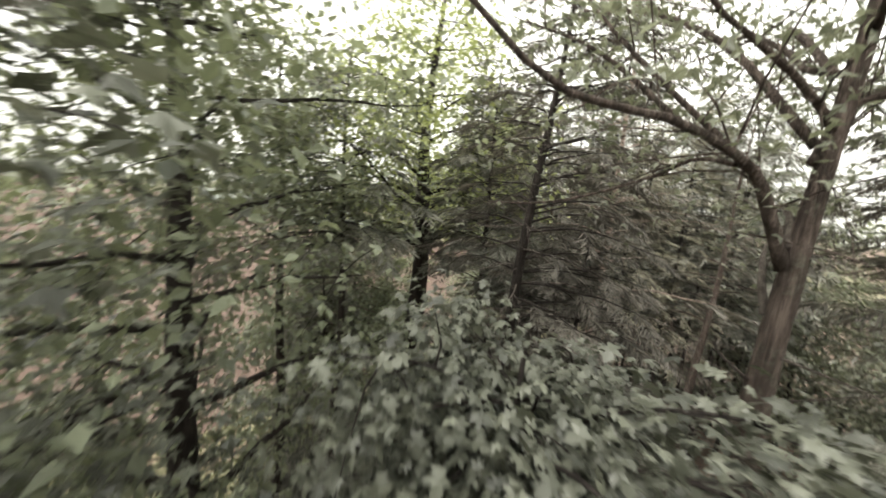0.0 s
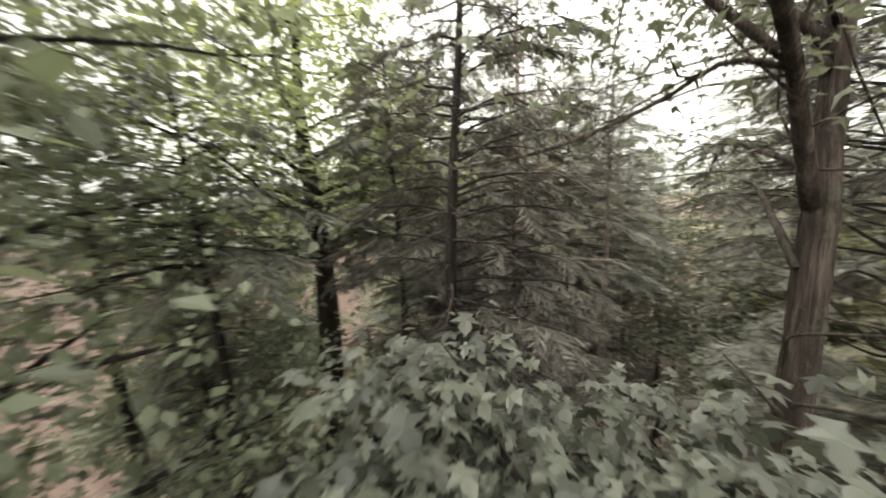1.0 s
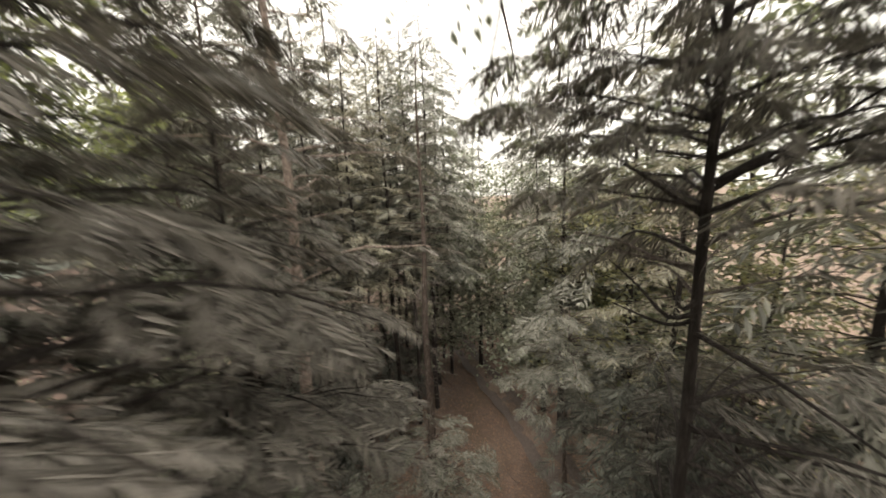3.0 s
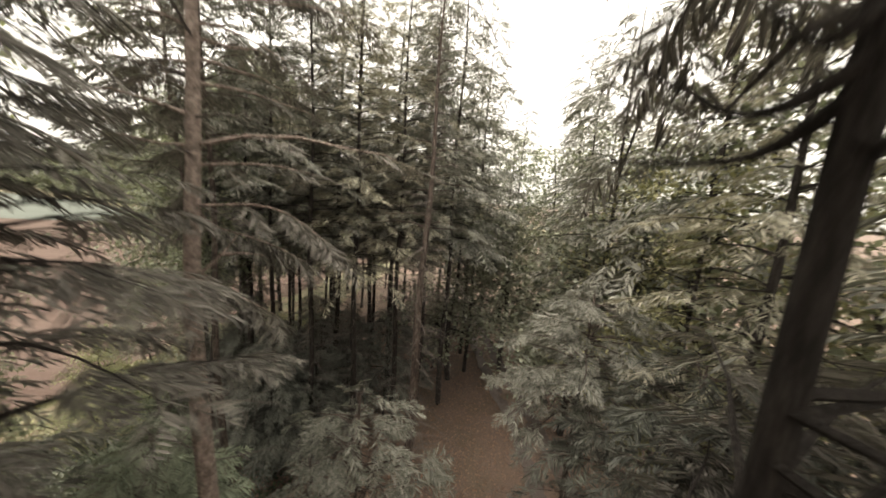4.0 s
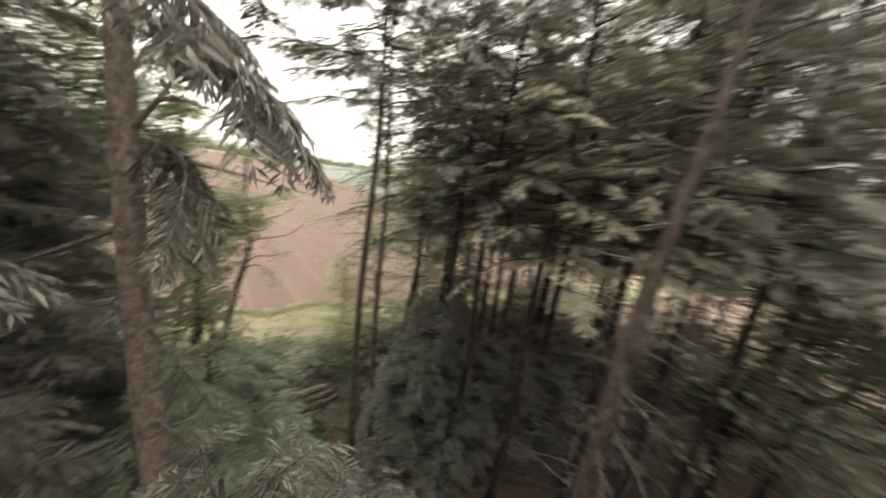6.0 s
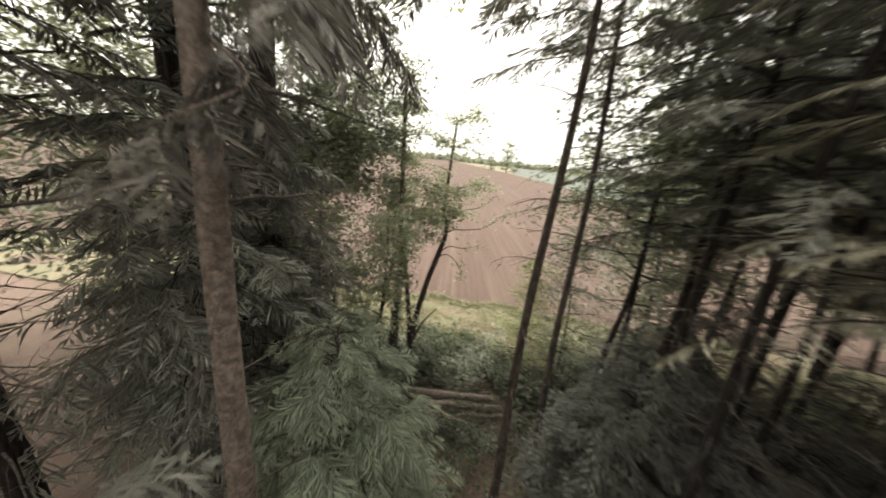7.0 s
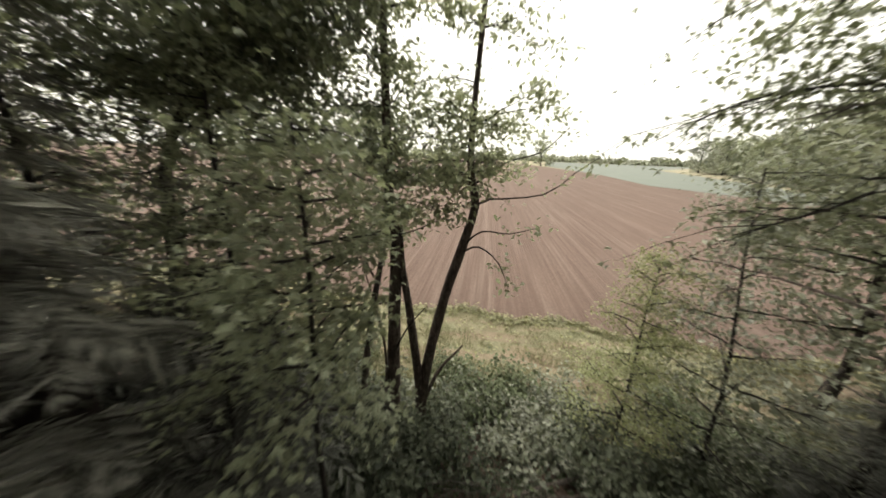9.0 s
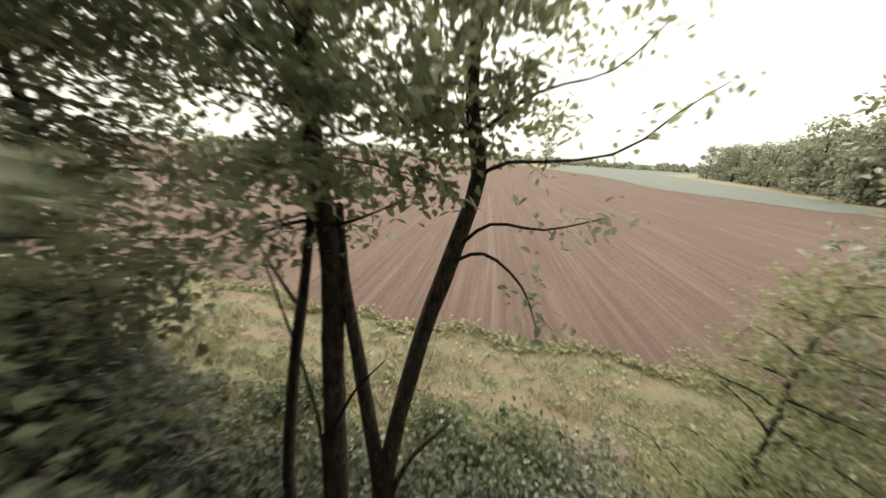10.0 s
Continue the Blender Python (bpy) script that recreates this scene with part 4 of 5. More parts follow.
def stem_clump():
    """Several stems from one root at the field's edge."""
    x, y = -1.3, 7.95
    stems = [([(-0.9, 0.0, 0), (-0.95, -0.05, 1.2), (-0.75, -0.05, 2.9), (-0.55, -0.05, 4.0), (-0.42, -0.05, 4.9), (-0.38, 0, 5.8)], 0.075),
             ([(-0.35, 0.0, 0), (-0.33, -0.05, 1.5), (-0.3, -0.05, 3.0), (-0.27, -0.05, 4.3), (-0.37, -0.05, 5.2), (-0.42, 0.0, 7.0), (-0.5, 0.1, 9.6)], 0.15),
             ([(0.25, 0.0, 0), (0.2, -0.05, 1.4), (0.0, -0.05, 3.0), (-0.15, -0.02, 4.0), (-0.2, 0.05, 4.8)], 0.10),
             ([(0.2, 0.05, 0), (0.34, -0.05, 1.8), (0.66, -0.05, 3.43), (0.93, -0.05, 4.4), (1.12, 0.0, 5.15), (1.02, 0.0, 5.7), (1.0, 0.05, 6.5), (1.1, 0.1, 8.6)], 0.10),
             ([(0.3, 0.0, 0.9), (0.6, -0.05, 1.75), (1.05, -0.1, 2.4)], 0.045),
             ([(-0.5, 0.0, 0.8), (-0.5, -0.1, 2.4), (-0.9, -0.1, 4.2)], 0.03)]
    root = thing("multi_stem_tree", x, y, 0, "clump of slender dark stems with open leaves", "tree")
    rng = np.random.default_rng(61)
    org = np.array([x, y, 0.0])
    twig, crown, centres = Geo(), Geo(), []
    for k, (pts, r) in enumerate(stems):
        q = smooth_line(pts, 22)
        s = Geo()
        tube(s, q, r, r * 0.35, 10, 0.07, rng, 1.2, 0.3 * (k < 4))
        part("stem", s, BARK_BROWN, root, smooth=True)
        if k in (0, 1, 3):
            for i in range(34 if k == 3 else 44 if k == 1 else 6):
                j = rng.integers(14, 22)
                a = rng.uniform(0, 6.28)
                L = rng.uniform(0.4, 1.5)
                b = wander(rng, q[j], (math.cos(a), math.sin(a), rng.uniform(-0.1, 0.5)), L, 7, 0.14, 0.14)
                if (away(b + org) < 0.5).any():
                    continue
                one = Geo()
                tube(one, b, 0.014, 0.003, 5)
                part("branch", one, BARK_DARK, root)
                centres += list(b[3:])
                for _ in range(4):
                    t = wander(rng, b[rng.integers(2, 7)], unit_vectors(rng, 1)[0] * (1, 1, 0.5), rng.uniform(0.2, 0.5), 4, 0.15, 0.15)
                    tube(twig, t, 0.005, 0.002, 3)
                    centres += list(t[1:])
    for q in ([(1.1, 0.0, 5.1), (1.32, -0.05, 5.28), (1.87, -0.05, 5.33), (2.35, -0.1, 5.45), (2.8, 0.0, 5.8), (3.15, 0.0, 6.05)],
              [(1.05, 0.0, 5.5), (1.6, 0.1, 5.9), (2.2, 0.1, 6.1), (2.6, 0.1, 6.5)], [(-0.68, 0.0, 3.73), (-0.86, -0.1, 4.2), (-0.95, -0.15, 4.5)],
              [(0.95, -0.05, 4.45), (1.25, -0.2, 4.75), (1.7, -0.3, 4.75), (2.2, -0.35, 4.9)], [(0.9, -0.05, 4.3), (1.2, -0.3, 4.5), (1.55, -0.4, 4.25), (1.75, -0.45, 3.8)],
              [(-0.3, -0.1, 4.7), (-0.7, -0.3, 4.6), (-1.0, -0.35, 4.35)], [(-0.3, -0.1, 4.6), (0.1, -0.3, 4.75), (0.6, -0.3, 5.0)], [(-0.3, -0.1, 2.2), (0.0, -0.3, 2.9), (0.35, -0.4, 3.4)]):
        one = Geo()
        b = smooth_line(q, 10)
        tube(one, b, 0.022, 0.005, 6)
        part("branch", one, BARK_DARK, root)
        centres += list(b[6:]) if q[0][2] > 4 else []
    centres = [c for c in centres if rng.uniform() < 0.75]
    leaf_cloud(crown, rng, centres, 0.15, 11, 0.115, OVAL_LEAF, org, 0.8)
    stuff("twig_work", twig, BARK_DARK, root)
    stuff("foliage", crown, STEM_LEAF, root)


stem_clump()
broadleaf("sapling", 3.0, 7.6, upright(4.4, 0, 0, 0.05, 14), 0.03, ring_limbs(34, 0.12, 1.0, 1.0, 0.45, 15), 62, "bushy sapling with yellow-green leaves",
          BUSH_LEAF, BARK_DARK, OVAL_LEAF, size=0.06, per=15, cloud=0.15)
broadleaf("sapling", 4.3, 6.9, upright(6.0, -0.06, 0.05, 0.05, 16), 0.035, ring_limbs(32, 0.12, 1.0, 1.2, 0.3, 17), 63, "dark sapling with dull leaves down to the ground",
          MAPLE_DULL, BARK_DARK, OVAL_LEAF, size=0.075, per=11, cloud=0.17)

for x, y, h, sd in ((-0.6, -8.3, 10.6, 71), (2.6, -9.6, 11.4, 73), (-3.6, -9.2, 11.0, 75)):
    broadleaf("maple_tree", x, y, upright(h, 0, 0, 0.15, sd), 0.11, ring_limbs(26, 0.3, 0.98, 2.2, 0.25, sd), sd, "leafy maple with olive green leaves beyond the path",
              MAPLE_OLIVE, BARK_DARK, OVAL_LEAF, size=0.13, per=12, cloud=0.24, twigs=4)
# ---- wood round about: copies of a few patterns ----
WOOD = "woodland trees round the path"
far_hemlocks = [conifer("hemlock_tree", x, y, H, r, cb, sp, 70 + i, "slender hemlock standing deeper in the wood", per=6, whorl=0.6, fronds=7, size=0.92, far=True, dead=0.5, group=WOOD,
                        needles=nd, bark_mat=BARK_DARK)
                for i, (x, y, H, r, cb, sp, nd) in enumerate([(6.5, -1.2, 17.0, 0.11, 6.6, 2.2, NEEDLE), (9.5, 2.2, 14.5, 0.12, 5.2, 2.3, NEEDLE), (12.0, -0.6, 14.0, 0.09, 6.6, 2.0, NEEDLE_PALE)])]
mid_hemlocks = [conifer("hemlock_tree", x, y, H, r, cb, 1.9, 75 + i, "slender hemlock with bare lower stem in a close stand", per=6, whorl=0.45, fronds=6, size=0.52, dead=1.0, group=WOOD, top_power=0.55,
                        needles=nd, bark_mat=BARK_DARK)
                for i, (x, y, H, r, cb, nd) in enumerate([(2.9, 1.0, 16.2, 0.085, 7.6, NEEDLE), (4.4, -1.6, 17.0, 0.1, 7.2, NEEDLE_PALE)])]
far_maples = [broadleaf("maple_tree", x, y, upright(H, 0, 0, 0.2, 80 + i), 0.14, ring_limbs(30, 0.22, 0.98, 2.7, 0.3, 80 + i), 80 + i, "leafy broadleaf tree deeper in the wood", mt, BARK_DARK,
                        DART_LEAF, size=0.22, per=7, far=True, cloud=0.4, twigs=4, group=WOOD)
              for i, (x, y, H, mt) in enumerate([(1.0, -10.4, 13.0, MAPLE), (10.5, -9.5, 12.5, MAPLE), (8.2, -4.2, 8.5, MAPLE_DULL)])]
rng = np.random.default_rng(5)
# those far west and south-west are out of view, added to shut out skylight
spots = [(3.6, 2.5, 6), (4.7, 1.6, 6), (3.3, -0.3, 7), (5.6, 0.2, 7), (5.4, -2.6, 6), (6.2, -3.6, 0), (9.0, -5.2, 0), (-2.8, -7.4, 7), (-5.6, -7.4, 1), (0.4, -9.3, 0), (2.8, -8.4, 1), (6.2, 3.0, 2), (6.8, 1.2, 0), (7.9, -0.2, 2), (7.6, -2.4, 0), (8.7, 3.6, 2), (10.2, 0.3, 0),
         (12, -2.5, 0), (14, 1, 1), (11.5, 5, 2), (8.8, 6.3, 1), (12.5, 7.4, 1), (16, 4.5, 2), (17, -4, 0), (20, 0, 1), (13, -12, 0), (17, -9, 3), (21, -6, 4), (4.5, -12.5, 4), (11, -5.2, 0), (13.5, -5, 2),
         (14.5, -8.8, 0), (10, -12.5, 3), (7.2, -9.8, 0), (3.6, -9.0, 5), (12.5, 2.9, 0), (15, -1.3, 2), (18, 2.2, 0), (22, -2.5, 2), (22.5, 4.4, 0),
         (-1.8, -11.0, 3), (-7.5, -7.6, 1), (-11, -6.5, 1), (-14, -4, 3), (-16, 0, 4), (-15, 4, 0), (-13.8, 7.2, 4), (-8, -13, 4),
         (20, 7, 1), (24, 1, 2), (26, -3, 4), (-9.6, 8.6, 4), (8.2, 8.6, 5), (11.2, 9.4, 4),
         (9.4, -7.2, 5), (4.4, -8.6, 5), (15.5, -7, 5), (16.5, 8.0, 4), (20.5, 8.6, 5), (24.5, 7.0, 3), (-9.5, -4.4, 1), (-12.5, -1.8, 0), (12, -16, 3),
         (-9, -10.5, 3), (-12.5, 10.5, 4)]
protos = far_hemlocks + far_maples + mid_hemlocks
for x, y, k in spots:
    s = rng.uniform(0.88, 1.12)
    copy_thing(protos[k], Matrix.Translation((x, y, 0)) @ Matrix.Rotation(rng.uniform(0, 6.28), 4, "Z") @ Matrix.Diagonal((s, s, s * rng.uniform(0.95, 1.1), 1)))

# low hemlocks added in the gaps, their needles darkened to give shade
low = conifer("young_hemlock", 4.6, 0.2, 3.4, 0.05, 0.2, 1.25, 90, "low hemlock with shade in its needle colour, filling gaps between the stems", needles=NEEDLE_SHADED, bark_mat=BARK_DARK, per=6, whorl=0.26, fronds=7,
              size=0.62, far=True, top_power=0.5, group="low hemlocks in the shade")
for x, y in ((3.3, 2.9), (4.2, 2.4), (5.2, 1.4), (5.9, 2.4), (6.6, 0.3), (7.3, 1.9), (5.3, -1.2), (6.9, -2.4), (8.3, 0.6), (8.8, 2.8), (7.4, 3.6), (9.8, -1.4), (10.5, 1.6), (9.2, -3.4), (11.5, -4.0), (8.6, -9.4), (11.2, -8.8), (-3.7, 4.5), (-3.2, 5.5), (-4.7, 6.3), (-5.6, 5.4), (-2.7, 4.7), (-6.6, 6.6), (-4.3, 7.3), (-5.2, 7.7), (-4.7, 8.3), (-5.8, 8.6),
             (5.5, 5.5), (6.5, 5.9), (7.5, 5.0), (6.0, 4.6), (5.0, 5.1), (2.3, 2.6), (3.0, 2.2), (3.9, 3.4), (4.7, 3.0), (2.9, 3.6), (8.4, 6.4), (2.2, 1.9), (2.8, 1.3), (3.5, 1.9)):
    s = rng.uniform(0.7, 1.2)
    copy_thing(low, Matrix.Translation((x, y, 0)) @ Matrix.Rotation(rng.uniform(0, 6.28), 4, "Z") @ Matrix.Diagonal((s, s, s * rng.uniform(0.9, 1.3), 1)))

# the tree belt along the field and the far horizon
BELT = "tree belt along the far side of the field"
belt_trees = [broadleaf("field_tree", x, y, upright(13, 0, 0, 0.3, 180 + i), 0.25, ring_limbs(18, 0.02, 0.98, 4.6, 0.3, 180 + i), 180 + i, "round-crowned broadleaf tree beyond the field", mt, BARK_DARK,
                        DART_LEAF, size=0.78, per=12, far=True, cloud=0.75, twigs=0.5, group=BELT) for i, (x, y, mt) in enumerate([(84, 60, MAPLE), (92, 78, MAPLE_DULL)])]
for i in range(42):
    u = i / 41
    x, y = 66 + 108 * u + rng.uniform(-2, 5) + (i % 3) * 6, 33 + 195 * u**1.15 + rng.uniform(-4, 4)
    s = rng.uniform(1.25, 1.75) * (1.9 - 0.95 * min(1, 2 * u))
    copy_thing(belt_trees[i % 2], Matrix.Translation((x, y, 0)) @ Matrix.Rotation(rng.uniform(0, 6.28), 4, "Z") @ Matrix.Diagonal((s, s, s, 1)))


def far_wood():
    """The dark line of woods along the horizon: many small clumps of leaf, one sheet of distance."""
    rng = np.random.default_rng(91)
    g = Geo()
    n = 6200
    x = rng.uniform(-420, 560, n)
    y = 520 + 40 * np.sin(x * 0.01) + rng.uniform(-20, 25, n)
    h = 4.0 + 5.5 * np.abs(np.sin(x * 0.021) * np.sin(x * 0.057 + 1)) + rng.uniform(-1, 1.5, n)
    z = h * np.sqrt(rng.uniform(0, 1, n))
    scatter(g, DART_LEAF, np.stack([x, y, z], 1), frames_from(unit_vectors(rng, n), unit_vectors(rng, n)), rng.uniform(4.0, 9.0, n))
    tagged(new("far_woods", g.mesh("far_woods", MAPLE_DULL)), "hazy dark line of woods along the horizon", "woods", "", "stuff")


far_wood()
copy_thing(belt_trees[0], Matrix.Translation((68, 240, 0)) @ Matrix.Scale(1.7, 4))
copy_thing(belt_trees[1], Matrix.Translation((60, 262, 0)) @ Matrix.Scale(0.9, 4))


# ---- shrubs, logs, litter, grass ----
def shrub(x, y, H, W, seed, mat, label, n=16, size=0.12):
    rng = np.random.default_rng(seed)
    root = thing("shrub", x, y, 0, label, "shrub", "undergrowth at the wood's edge")
    st, lv, cs = Geo(), Geo(), []
    for i in range(n):
        a = rng.uniform(0, 6.28)
        b = wander(rng, (rng.uniform(-0.2, 0.2) * W, rng.uniform(-0.2, 0.2) * W, 0), (math.cos(a) * W, math.sin(a) * W, H * rng.uniform(0.6, 1.2)), math.hypot(W, H) * rng.uniform(0.5, 1.0), 6, 0.25, 0.12)
        tube(st, b, 0.008, 0.002, 3)
        cs += list(b[2:])
    leaf_cloud(lv, rng, cs, 0.15, 12, size, DART_LEAF, np.array([x, y, 0.0]), 0.4)
    stuff("stem_work", st, TWIG, root)
    stuff("foliage", lv, mat, root)
    return root


shrubs = [shrub(-0.3, 8.4, 1.2, 0.8, 101, SHRUB, "low leafy green shrub at the foot of the stems"), shrub(0.8, 8.0, 0.9, 0.8, 102, MAPLE_DULL, "low grey-green bramble in the undergrowth"),
          shrub(-2.6, 7.4, 1.5, 0.9, 103, SHRUB_DARK, "dark leafy shrub in the undergrowth")]
rng = np.random.default_rng(8)
patches = [(rng.uniform(-9, 9), rng.uniform(0, 1), rng.integers(0, 3)) for _ in range(50)]
for x, v, k in patches:
    y = 6.4 + 3.4 * v - 0.22 * x
    if -2.2 < x < 2.4 and y < 7.2:
        continue
    if -2.0 < x < 0.6 and k == 2:
        k = 1
    s = rng.uniform(0.75, 1.25)
    copy_thing(shrubs[k], Matrix.Translation((x, y, 0)) @ Matrix.Rotation(rng.uniform(0, 6.28), 4, "Z") @ Matrix.Scale(s, 4))

for i in range(46):
    x = rng.uniform(2.1, 8.5) if i % 3 else rng.uniform(-6.5, -2.0)
    y = rng.uniform(4.4, 7.6) - 0.1 * x
    s = rng.uniform(0.7, 1.15)
    copy_thing(shrubs[2 if i % 4 else 1], Matrix.Translation((x, y, 0)) @ Matrix.Rotation(rng.uniform(0, 6.28), 4, "Z") @ Matrix.Scale(s, 4))

for i in range(15):
    x, y = rng.uniform(-5.2, -1.0), rng.uniform(6.0, 8.2)
    s = rng.uniform(0.95, 1.3)
    copy_thing(shrubs[2], Matrix.Translation((x, y, 0)) @ Matrix.Rotation(rng.uniform(0, 6.28), 4, "Z") @ Matrix.Scale(s, 4))
for i in range(11):
    s = rng.uniform(0.8, 1.1)
    copy_thing(shrubs[2], Matrix.Translation((-3.4 + 0.27 * i, 6.9 + 0.9 * rng.uniform(), 0)) @ Matrix.Rotation(rng.uniform(0, 6.28), 4, "Z") @ Matrix.Scale(s, 4))

for i in range(16):
    s = rng.uniform(0.4, 0.7)
    y = rng.uniform(4.2, 5.1) if i % 2 else rng.uniform(6.6, 7.3)
    copy_thing(shrubs[i % 3], Matrix.Translation((rng.uniform(-2.4, 2.6), y, 0)) @ Matrix.Rotation(rng.uniform(0, 6.28), 4, "Z") @ Matrix.Scale(s, 4))


def log(a, b, r0, r1, seed, label, mat, name="log"):
    rng = np.random.default_rng(seed)
    a, b = np.array(a, float), np.array(b, float)
    root = thing(name, a[0], a[1], a[2], label, "log", "logs lying in a pile")
    g = Geo()
    q = np.linspace(0, 1, 9)[:, None] * (b - a)[None]
    q[1:-1] += rng.standard_normal((7, 3)) * 0.015
    tube(g, q, r0, r1, 12, 0.05, rng)
    part("bark", g, mat, root, smooth=True)
    d = (b - a) / np.linalg.norm(b - a)
    for c, r, s in ((np.zeros(3), r0, -1), (b - a, r1, 1)):
        e = Geo()
        tube(e, [c + d * s * (-0.004), c + d * s * 0.012], r * 0.9, r * 0.86, 12)
        part("cut_end", e, CUTWOOD, root, "pale sawn end")


log((-1.5, 6.35, 0.22), (1.65, 6.0, 0.26), 0.13, 0.10, 1, "long weathered grey-brown log lying on the ground", LOGWOOD)
log((-0.4, 5.9, 0.12), (1.9, 5.75, 0.14), 0.10, 0.08, 2, "weathered log lying behind shorter pieces", LOGWOOD)
log((-0.65, 5.7, 0.24), (0.7, 5.15, 0.16), 0.055, 0.05, 3, "thin pale barkless pole on the log pile", CUTWOOD)
log((-0.5, 5.45, 0.09), (1.95, 5.5, 0.10), 0.08, 0.07, 4, "weathered log half sunk in brush", LOGWOOD)
log((0.7, 6.5, 0.30), (3.1, 7.15, 0.45), 0.035, 0.015, 5, "long bare fallen branch", TWIG, "fallen_branch")
log((-1.4, 3.9, 0.08), (-0.3, 3.4, 0.10), 0.09, 0.08, 6, "short split piece of pale log", CUTWOOD)
log((0.3, 3.6, 0.06), (0.35, 4.6, 0.07), 0.045, 0.04, 7, "short grey pole lying on the litter", LOGWOOD)
log((7.4, 0.95, 0.16), (8.8, -0.95, 0.18), 0.15, 0.13, 8, "fallen trunk lying under the hemlocks", LOGWOOD)


def litter():
    rng = np.random.default_rng(33)
    g = Geo()
    n = 25000
    x, y = rng.uniform(-4, 14, n), rng.uniform(-11, 4.2, n)
    on_path = np.abs(y + 7.1 - 0.03 * (x - 5)) < 0.75
    keep = ~on_path | (rng.uniform(size=n) < 0.12)
    x, y = x[keep], y[keep]
    n = len(x)
    z = np.array([ground_z(a, b) for a, b in zip(x, y)]) + rng.uniform(0.008, 0.05, n)
    up = np.array([[0, 0, 1.0]]) + rng.standard_normal((n, 3)) * 0.3
    scatter(g, DART_LEAF, np.stack([x, y, z], 1), frames_from(unit_vectors(rng, n) * (1, 1, 0.2), up), rng.uniform(0.045, 0.10, n))
    tagged(new("fallen_leaves", g.mesh("fallen_leaves", LITTER)), "dry reddish brown leaves strewn over the woodland floor", "leaves", "", "stuff")
    tw = Geo()
    for _ in range(700):
        a = rng.uniform(0, 6.28)
        px, py = rng.uniform(-4, 12), rng.uniform(-9, 7)
        tube(tw, wander(rng, (px, py, ground_z(px, py) + 0.03), (math.cos(a), math.sin(a), rng.uniform(0, 0.25)), rng.uniform(0.3, 1.6), 5, 0.05, 0.12), 0.009, 0.003, 3)
    for _ in range(150):
        a = rng.uniform(-0.5, 0.5) + (3.1 if rng.uniform() < 0.5 else 0)
        px, py = rng.uniform(-1.6, 2.6), rng.uniform(4.6, 6.8)
        tube(tw, wander(rng, (px, py, rng.uniform(0.05, 0.4)), (math.cos(a), math.sin(a), rng.uniform(-0.05, 0.2)), rng.uniform(0.5, 1.6), 5, 0.1, 0.15), 0.012, 0.003, 3)
    for _ in range(260):
        a = rng.uniform(0, 6.28)
        px, py = rng.uniform(2, 7), rng.uniform(-2.6, 1.2)
        tube(tw, wander(rng, (px, py, ground_z(px, py) + rng.uniform(0.05, 1.0)), (math.cos(a), math.sin(a), rng.uniform(-0.1, 0.35)), rng.uniform(0.6, 1.8), 5, 0.1, 0.15), 0.010, 0.003, 3)
    tagged(new("brushwood", tw.mesh("brushwood", TWIG)), "thin dead sticks and brushwood lying on the litter", "sticks", "", "stuff")


def blades():
    rng = np.random.default_rng(34)
    g = Geo()
    n = 52000
    x = rng.uniform(-16, 16, n)
    low, top = 8.4 - 0.24 * x, np.array([edge_y(a) for a in x])
    v = rng.uniform(0, 1.02, n)
    y = low + (top - low) * v
    patch = np.array([noise.noise((a * 0.5, b * 1.7 + a * 0.4, 11)) + 0.6 * noise.noise((a * 2.1, b * 2.6, 4)) for a, b in zip(x, y)])
    stand = (patch > -0.12) | (v < 0.22) | (v > 0.94)
    x, y, v, patch = x[stand], y[stand], v[stand], patch[stand]
    n = len(x)
    tall = 0.09 + 0.16 * (1 - v) ** 2 + 0.06 * (v > 0.93) + 0.07 * np.clip(patch, 0, 1)
    shape = ([(0, 0.055, 0), (0, -0.055, 0), (0.55, 0.0, 0.45), (1.0, 0, 0.62)], [(0, 1, 2), (0, 2, 3)])
    d = unit_vectors(rng, n)
    d[:, 2] = np.abs(d[:, 2]) * 0.8 + 0.3
    up = np.array([[0, 0, 1.0]]) + rng.standard_normal((n, 3)) * 0.4
    scatter(g, shape, np.stack([x, y, np.full(n, 0.03)], 1), frames_from(d, up), tall * rng.uniform(0.7, 1.4, n))
    tagged(new("grass_blades", g.mesh("grass_blades", GRASS)), "short yellow-green meadow grass at the field margin", "grass", "", "stuff")


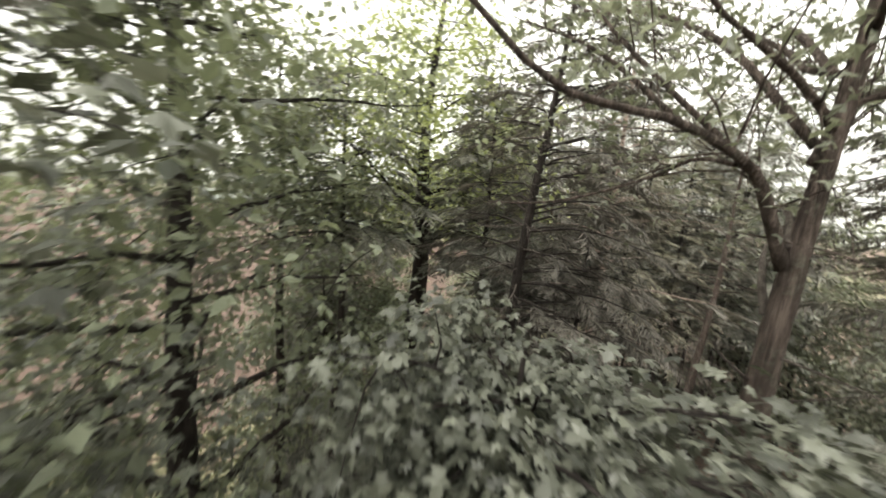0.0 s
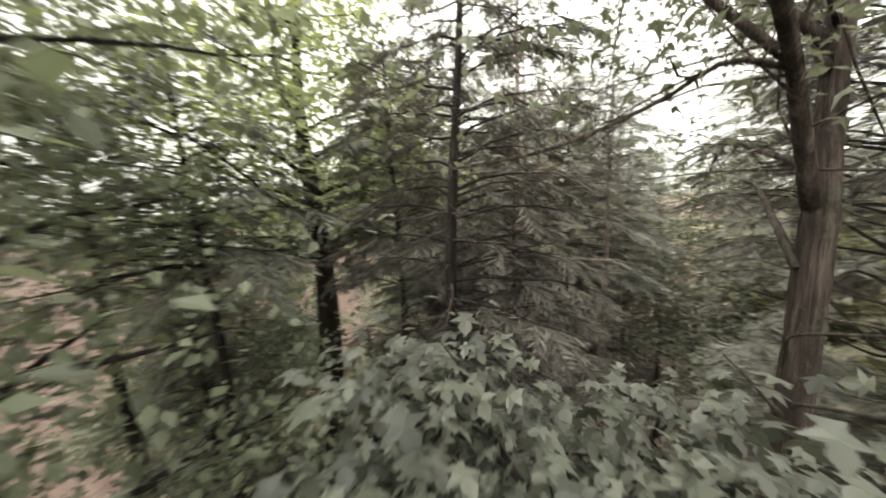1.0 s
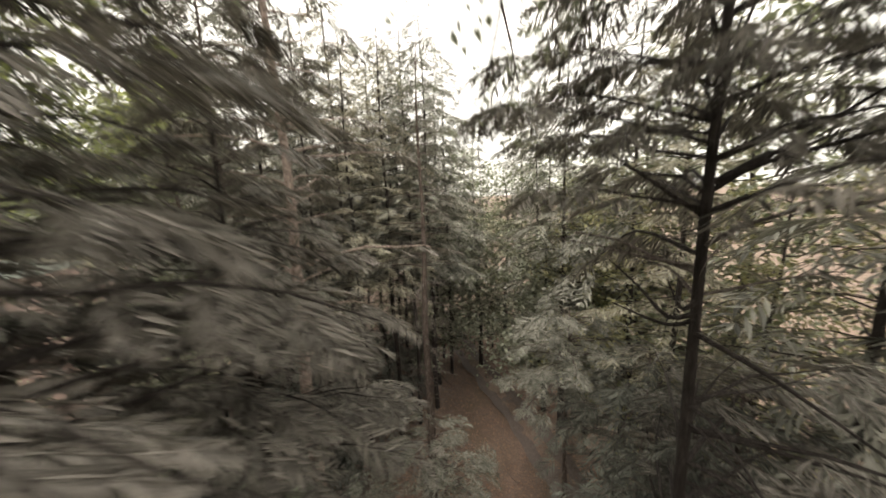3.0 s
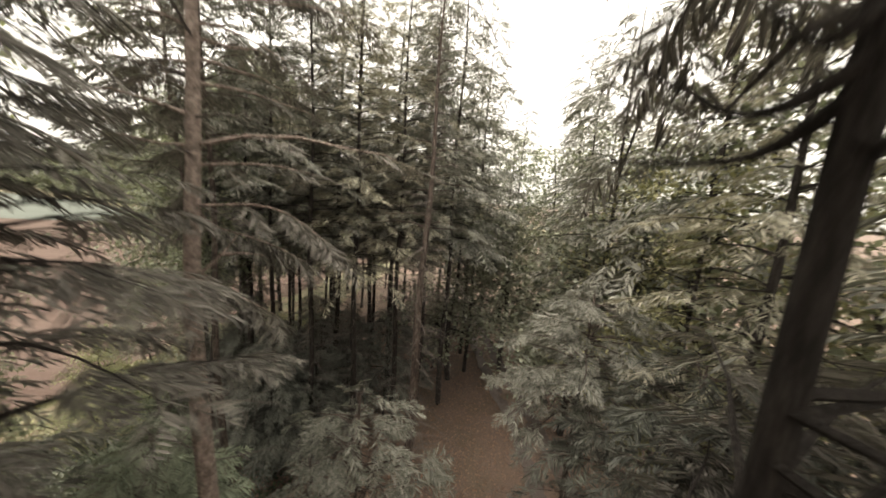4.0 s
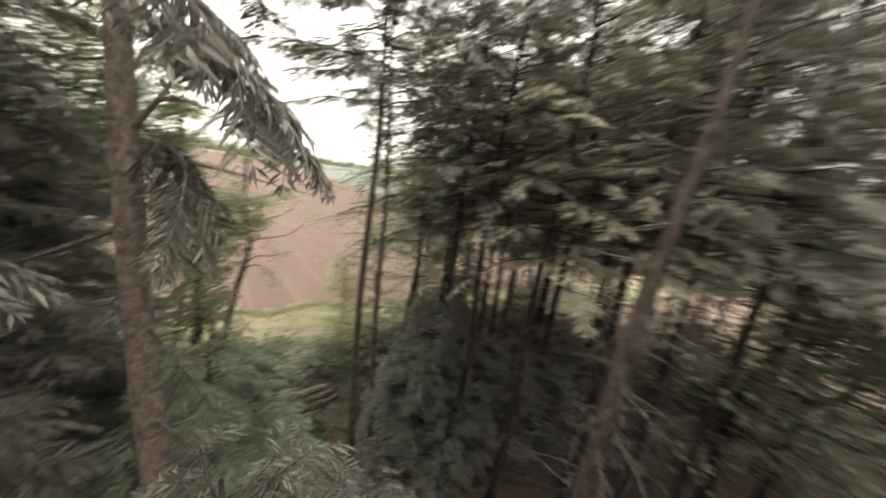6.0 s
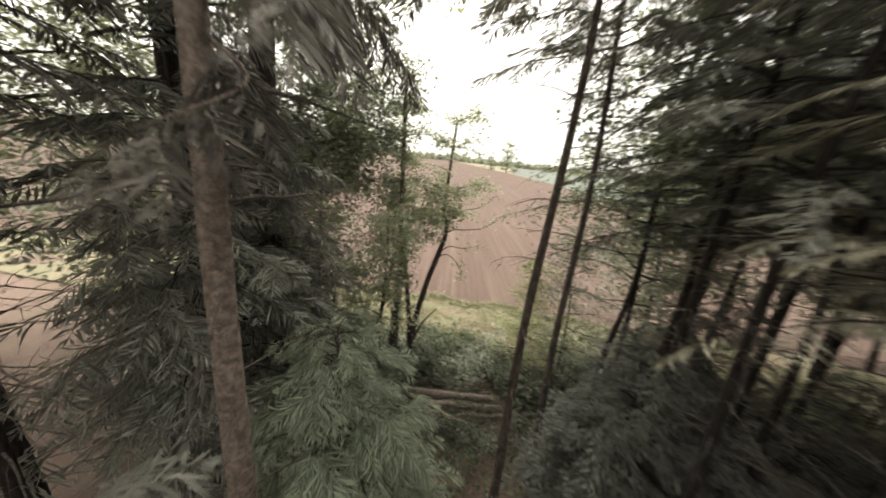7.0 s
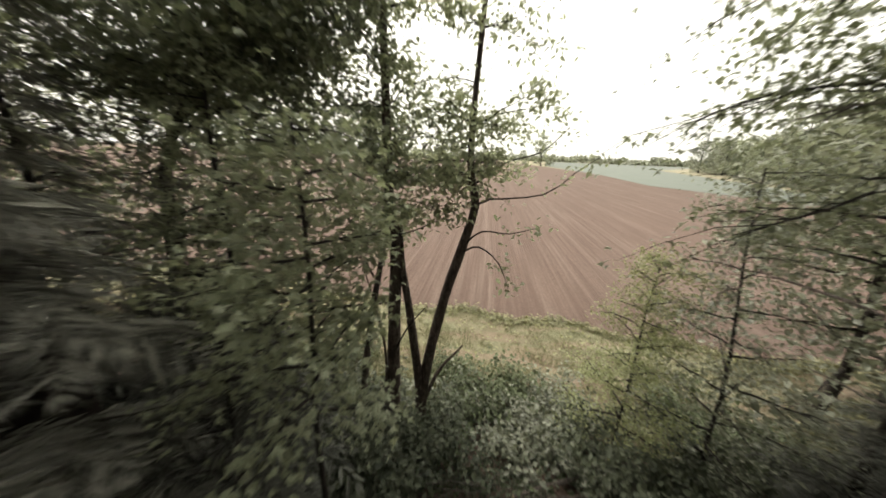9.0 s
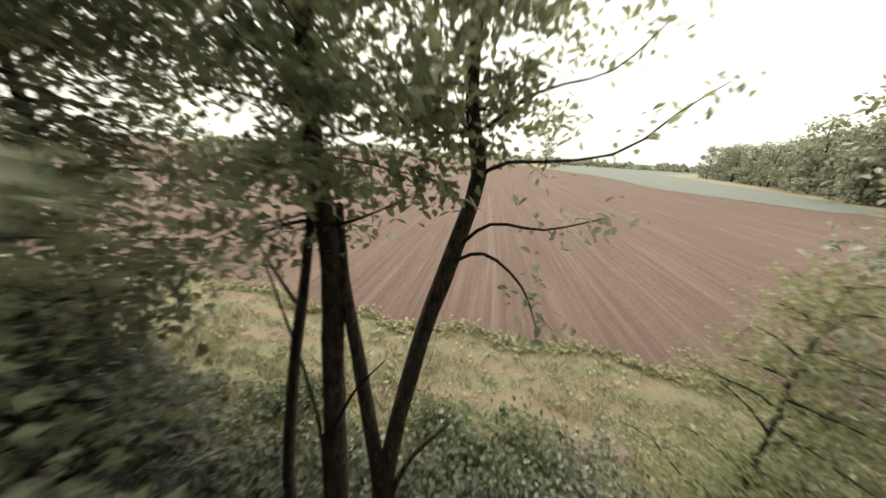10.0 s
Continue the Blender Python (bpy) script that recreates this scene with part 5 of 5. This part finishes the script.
def margin_weeds():
    """Broad-leaved weeds along the field's edge and scattered in the turf."""
    rng = np.random.default_rng(36)
    g = Geo()
    n = 9000
    x = rng.uniform(-14, 14, n)
    edge = np.array([edge_y(a) for a in x])
    clump = np.array([noise.noise((a * 1.3, 3, 0)) for a in x])
    y = np.where(rng.uniform(size=n) < 0.55, edge + rng.normal(-0.15, 0.22, n) + 0.25 * clump, edge - rng.uniform(0.2, 4.5, n))
    patch = np.array([noise.noise((a * 0.9, b * 0.9, 8)) for a, b in zip(x, y)])
    keep = (patch > -0.05) | (np.abs(y - edge) < 0.4)
    x, y = x[keep], y[keep]
    m = len(x)
    up = np.array([[0, 0, 1.0]]) + rng.standard_normal((m, 3)) * 0.35
    scatter(g, DART_LEAF, np.stack([x, y, rng.uniform(0.05, 0.2, m)], 1), frames_from(unit_vectors(rng, m) * (1, 1, 0.3), up), rng.uniform(0.06, 0.17, m))
    tagged(new("margin_weeds", g.mesh("margin_weeds", MAPLE_OLIVE)), "low broad-leaved weeds along the field's edge", "weeds", "", "stuff")


litter()
blades()
margin_weeds()


def ground_plants():
    """Low weeds and seedlings covering the floor between the logs and the field."""
    rng = np.random.default_rng(35)
    for mat, n, seed in ((SHRUB, 9000, 1), (SHRUB_DARK, 11000, 2)):
        g = Geo()
        x = rng.uniform(-7, 8, n)
        y = rng.uniform(1.5, 9.3, n) - 0.1 * x
        patch = np.array([noise.noise((a * 0.8 + seed * 9, b * 0.8, 0)) for a, b in zip(x, y)])
        keep = (patch > -0.25) 
        x, y, patch = x[keep], y[keep], patch[keep]
        m = len(x)
        z = np.array([ground_z(a, b) for a, b in zip(x, y)]) + rng.uniform(0.03, 0.5, m) * (0.4 + patch)
        up = np.array([[0, 0, 1.0]]) + rng.standard_normal((m, 3)) * 0.35
        scatter(g, DART_LEAF, np.stack([x, y, z], 1), frames_from(unit_vectors(rng, m) * (1, 1, 0.4), up), rng.uniform(0.07, 0.16, m))
        tagged(new("ground_plants", g.mesh("ground_plants", mat)), "low green weeds and seedlings on the woodland floor", "weeds", "", "stuff")


ground_plants()
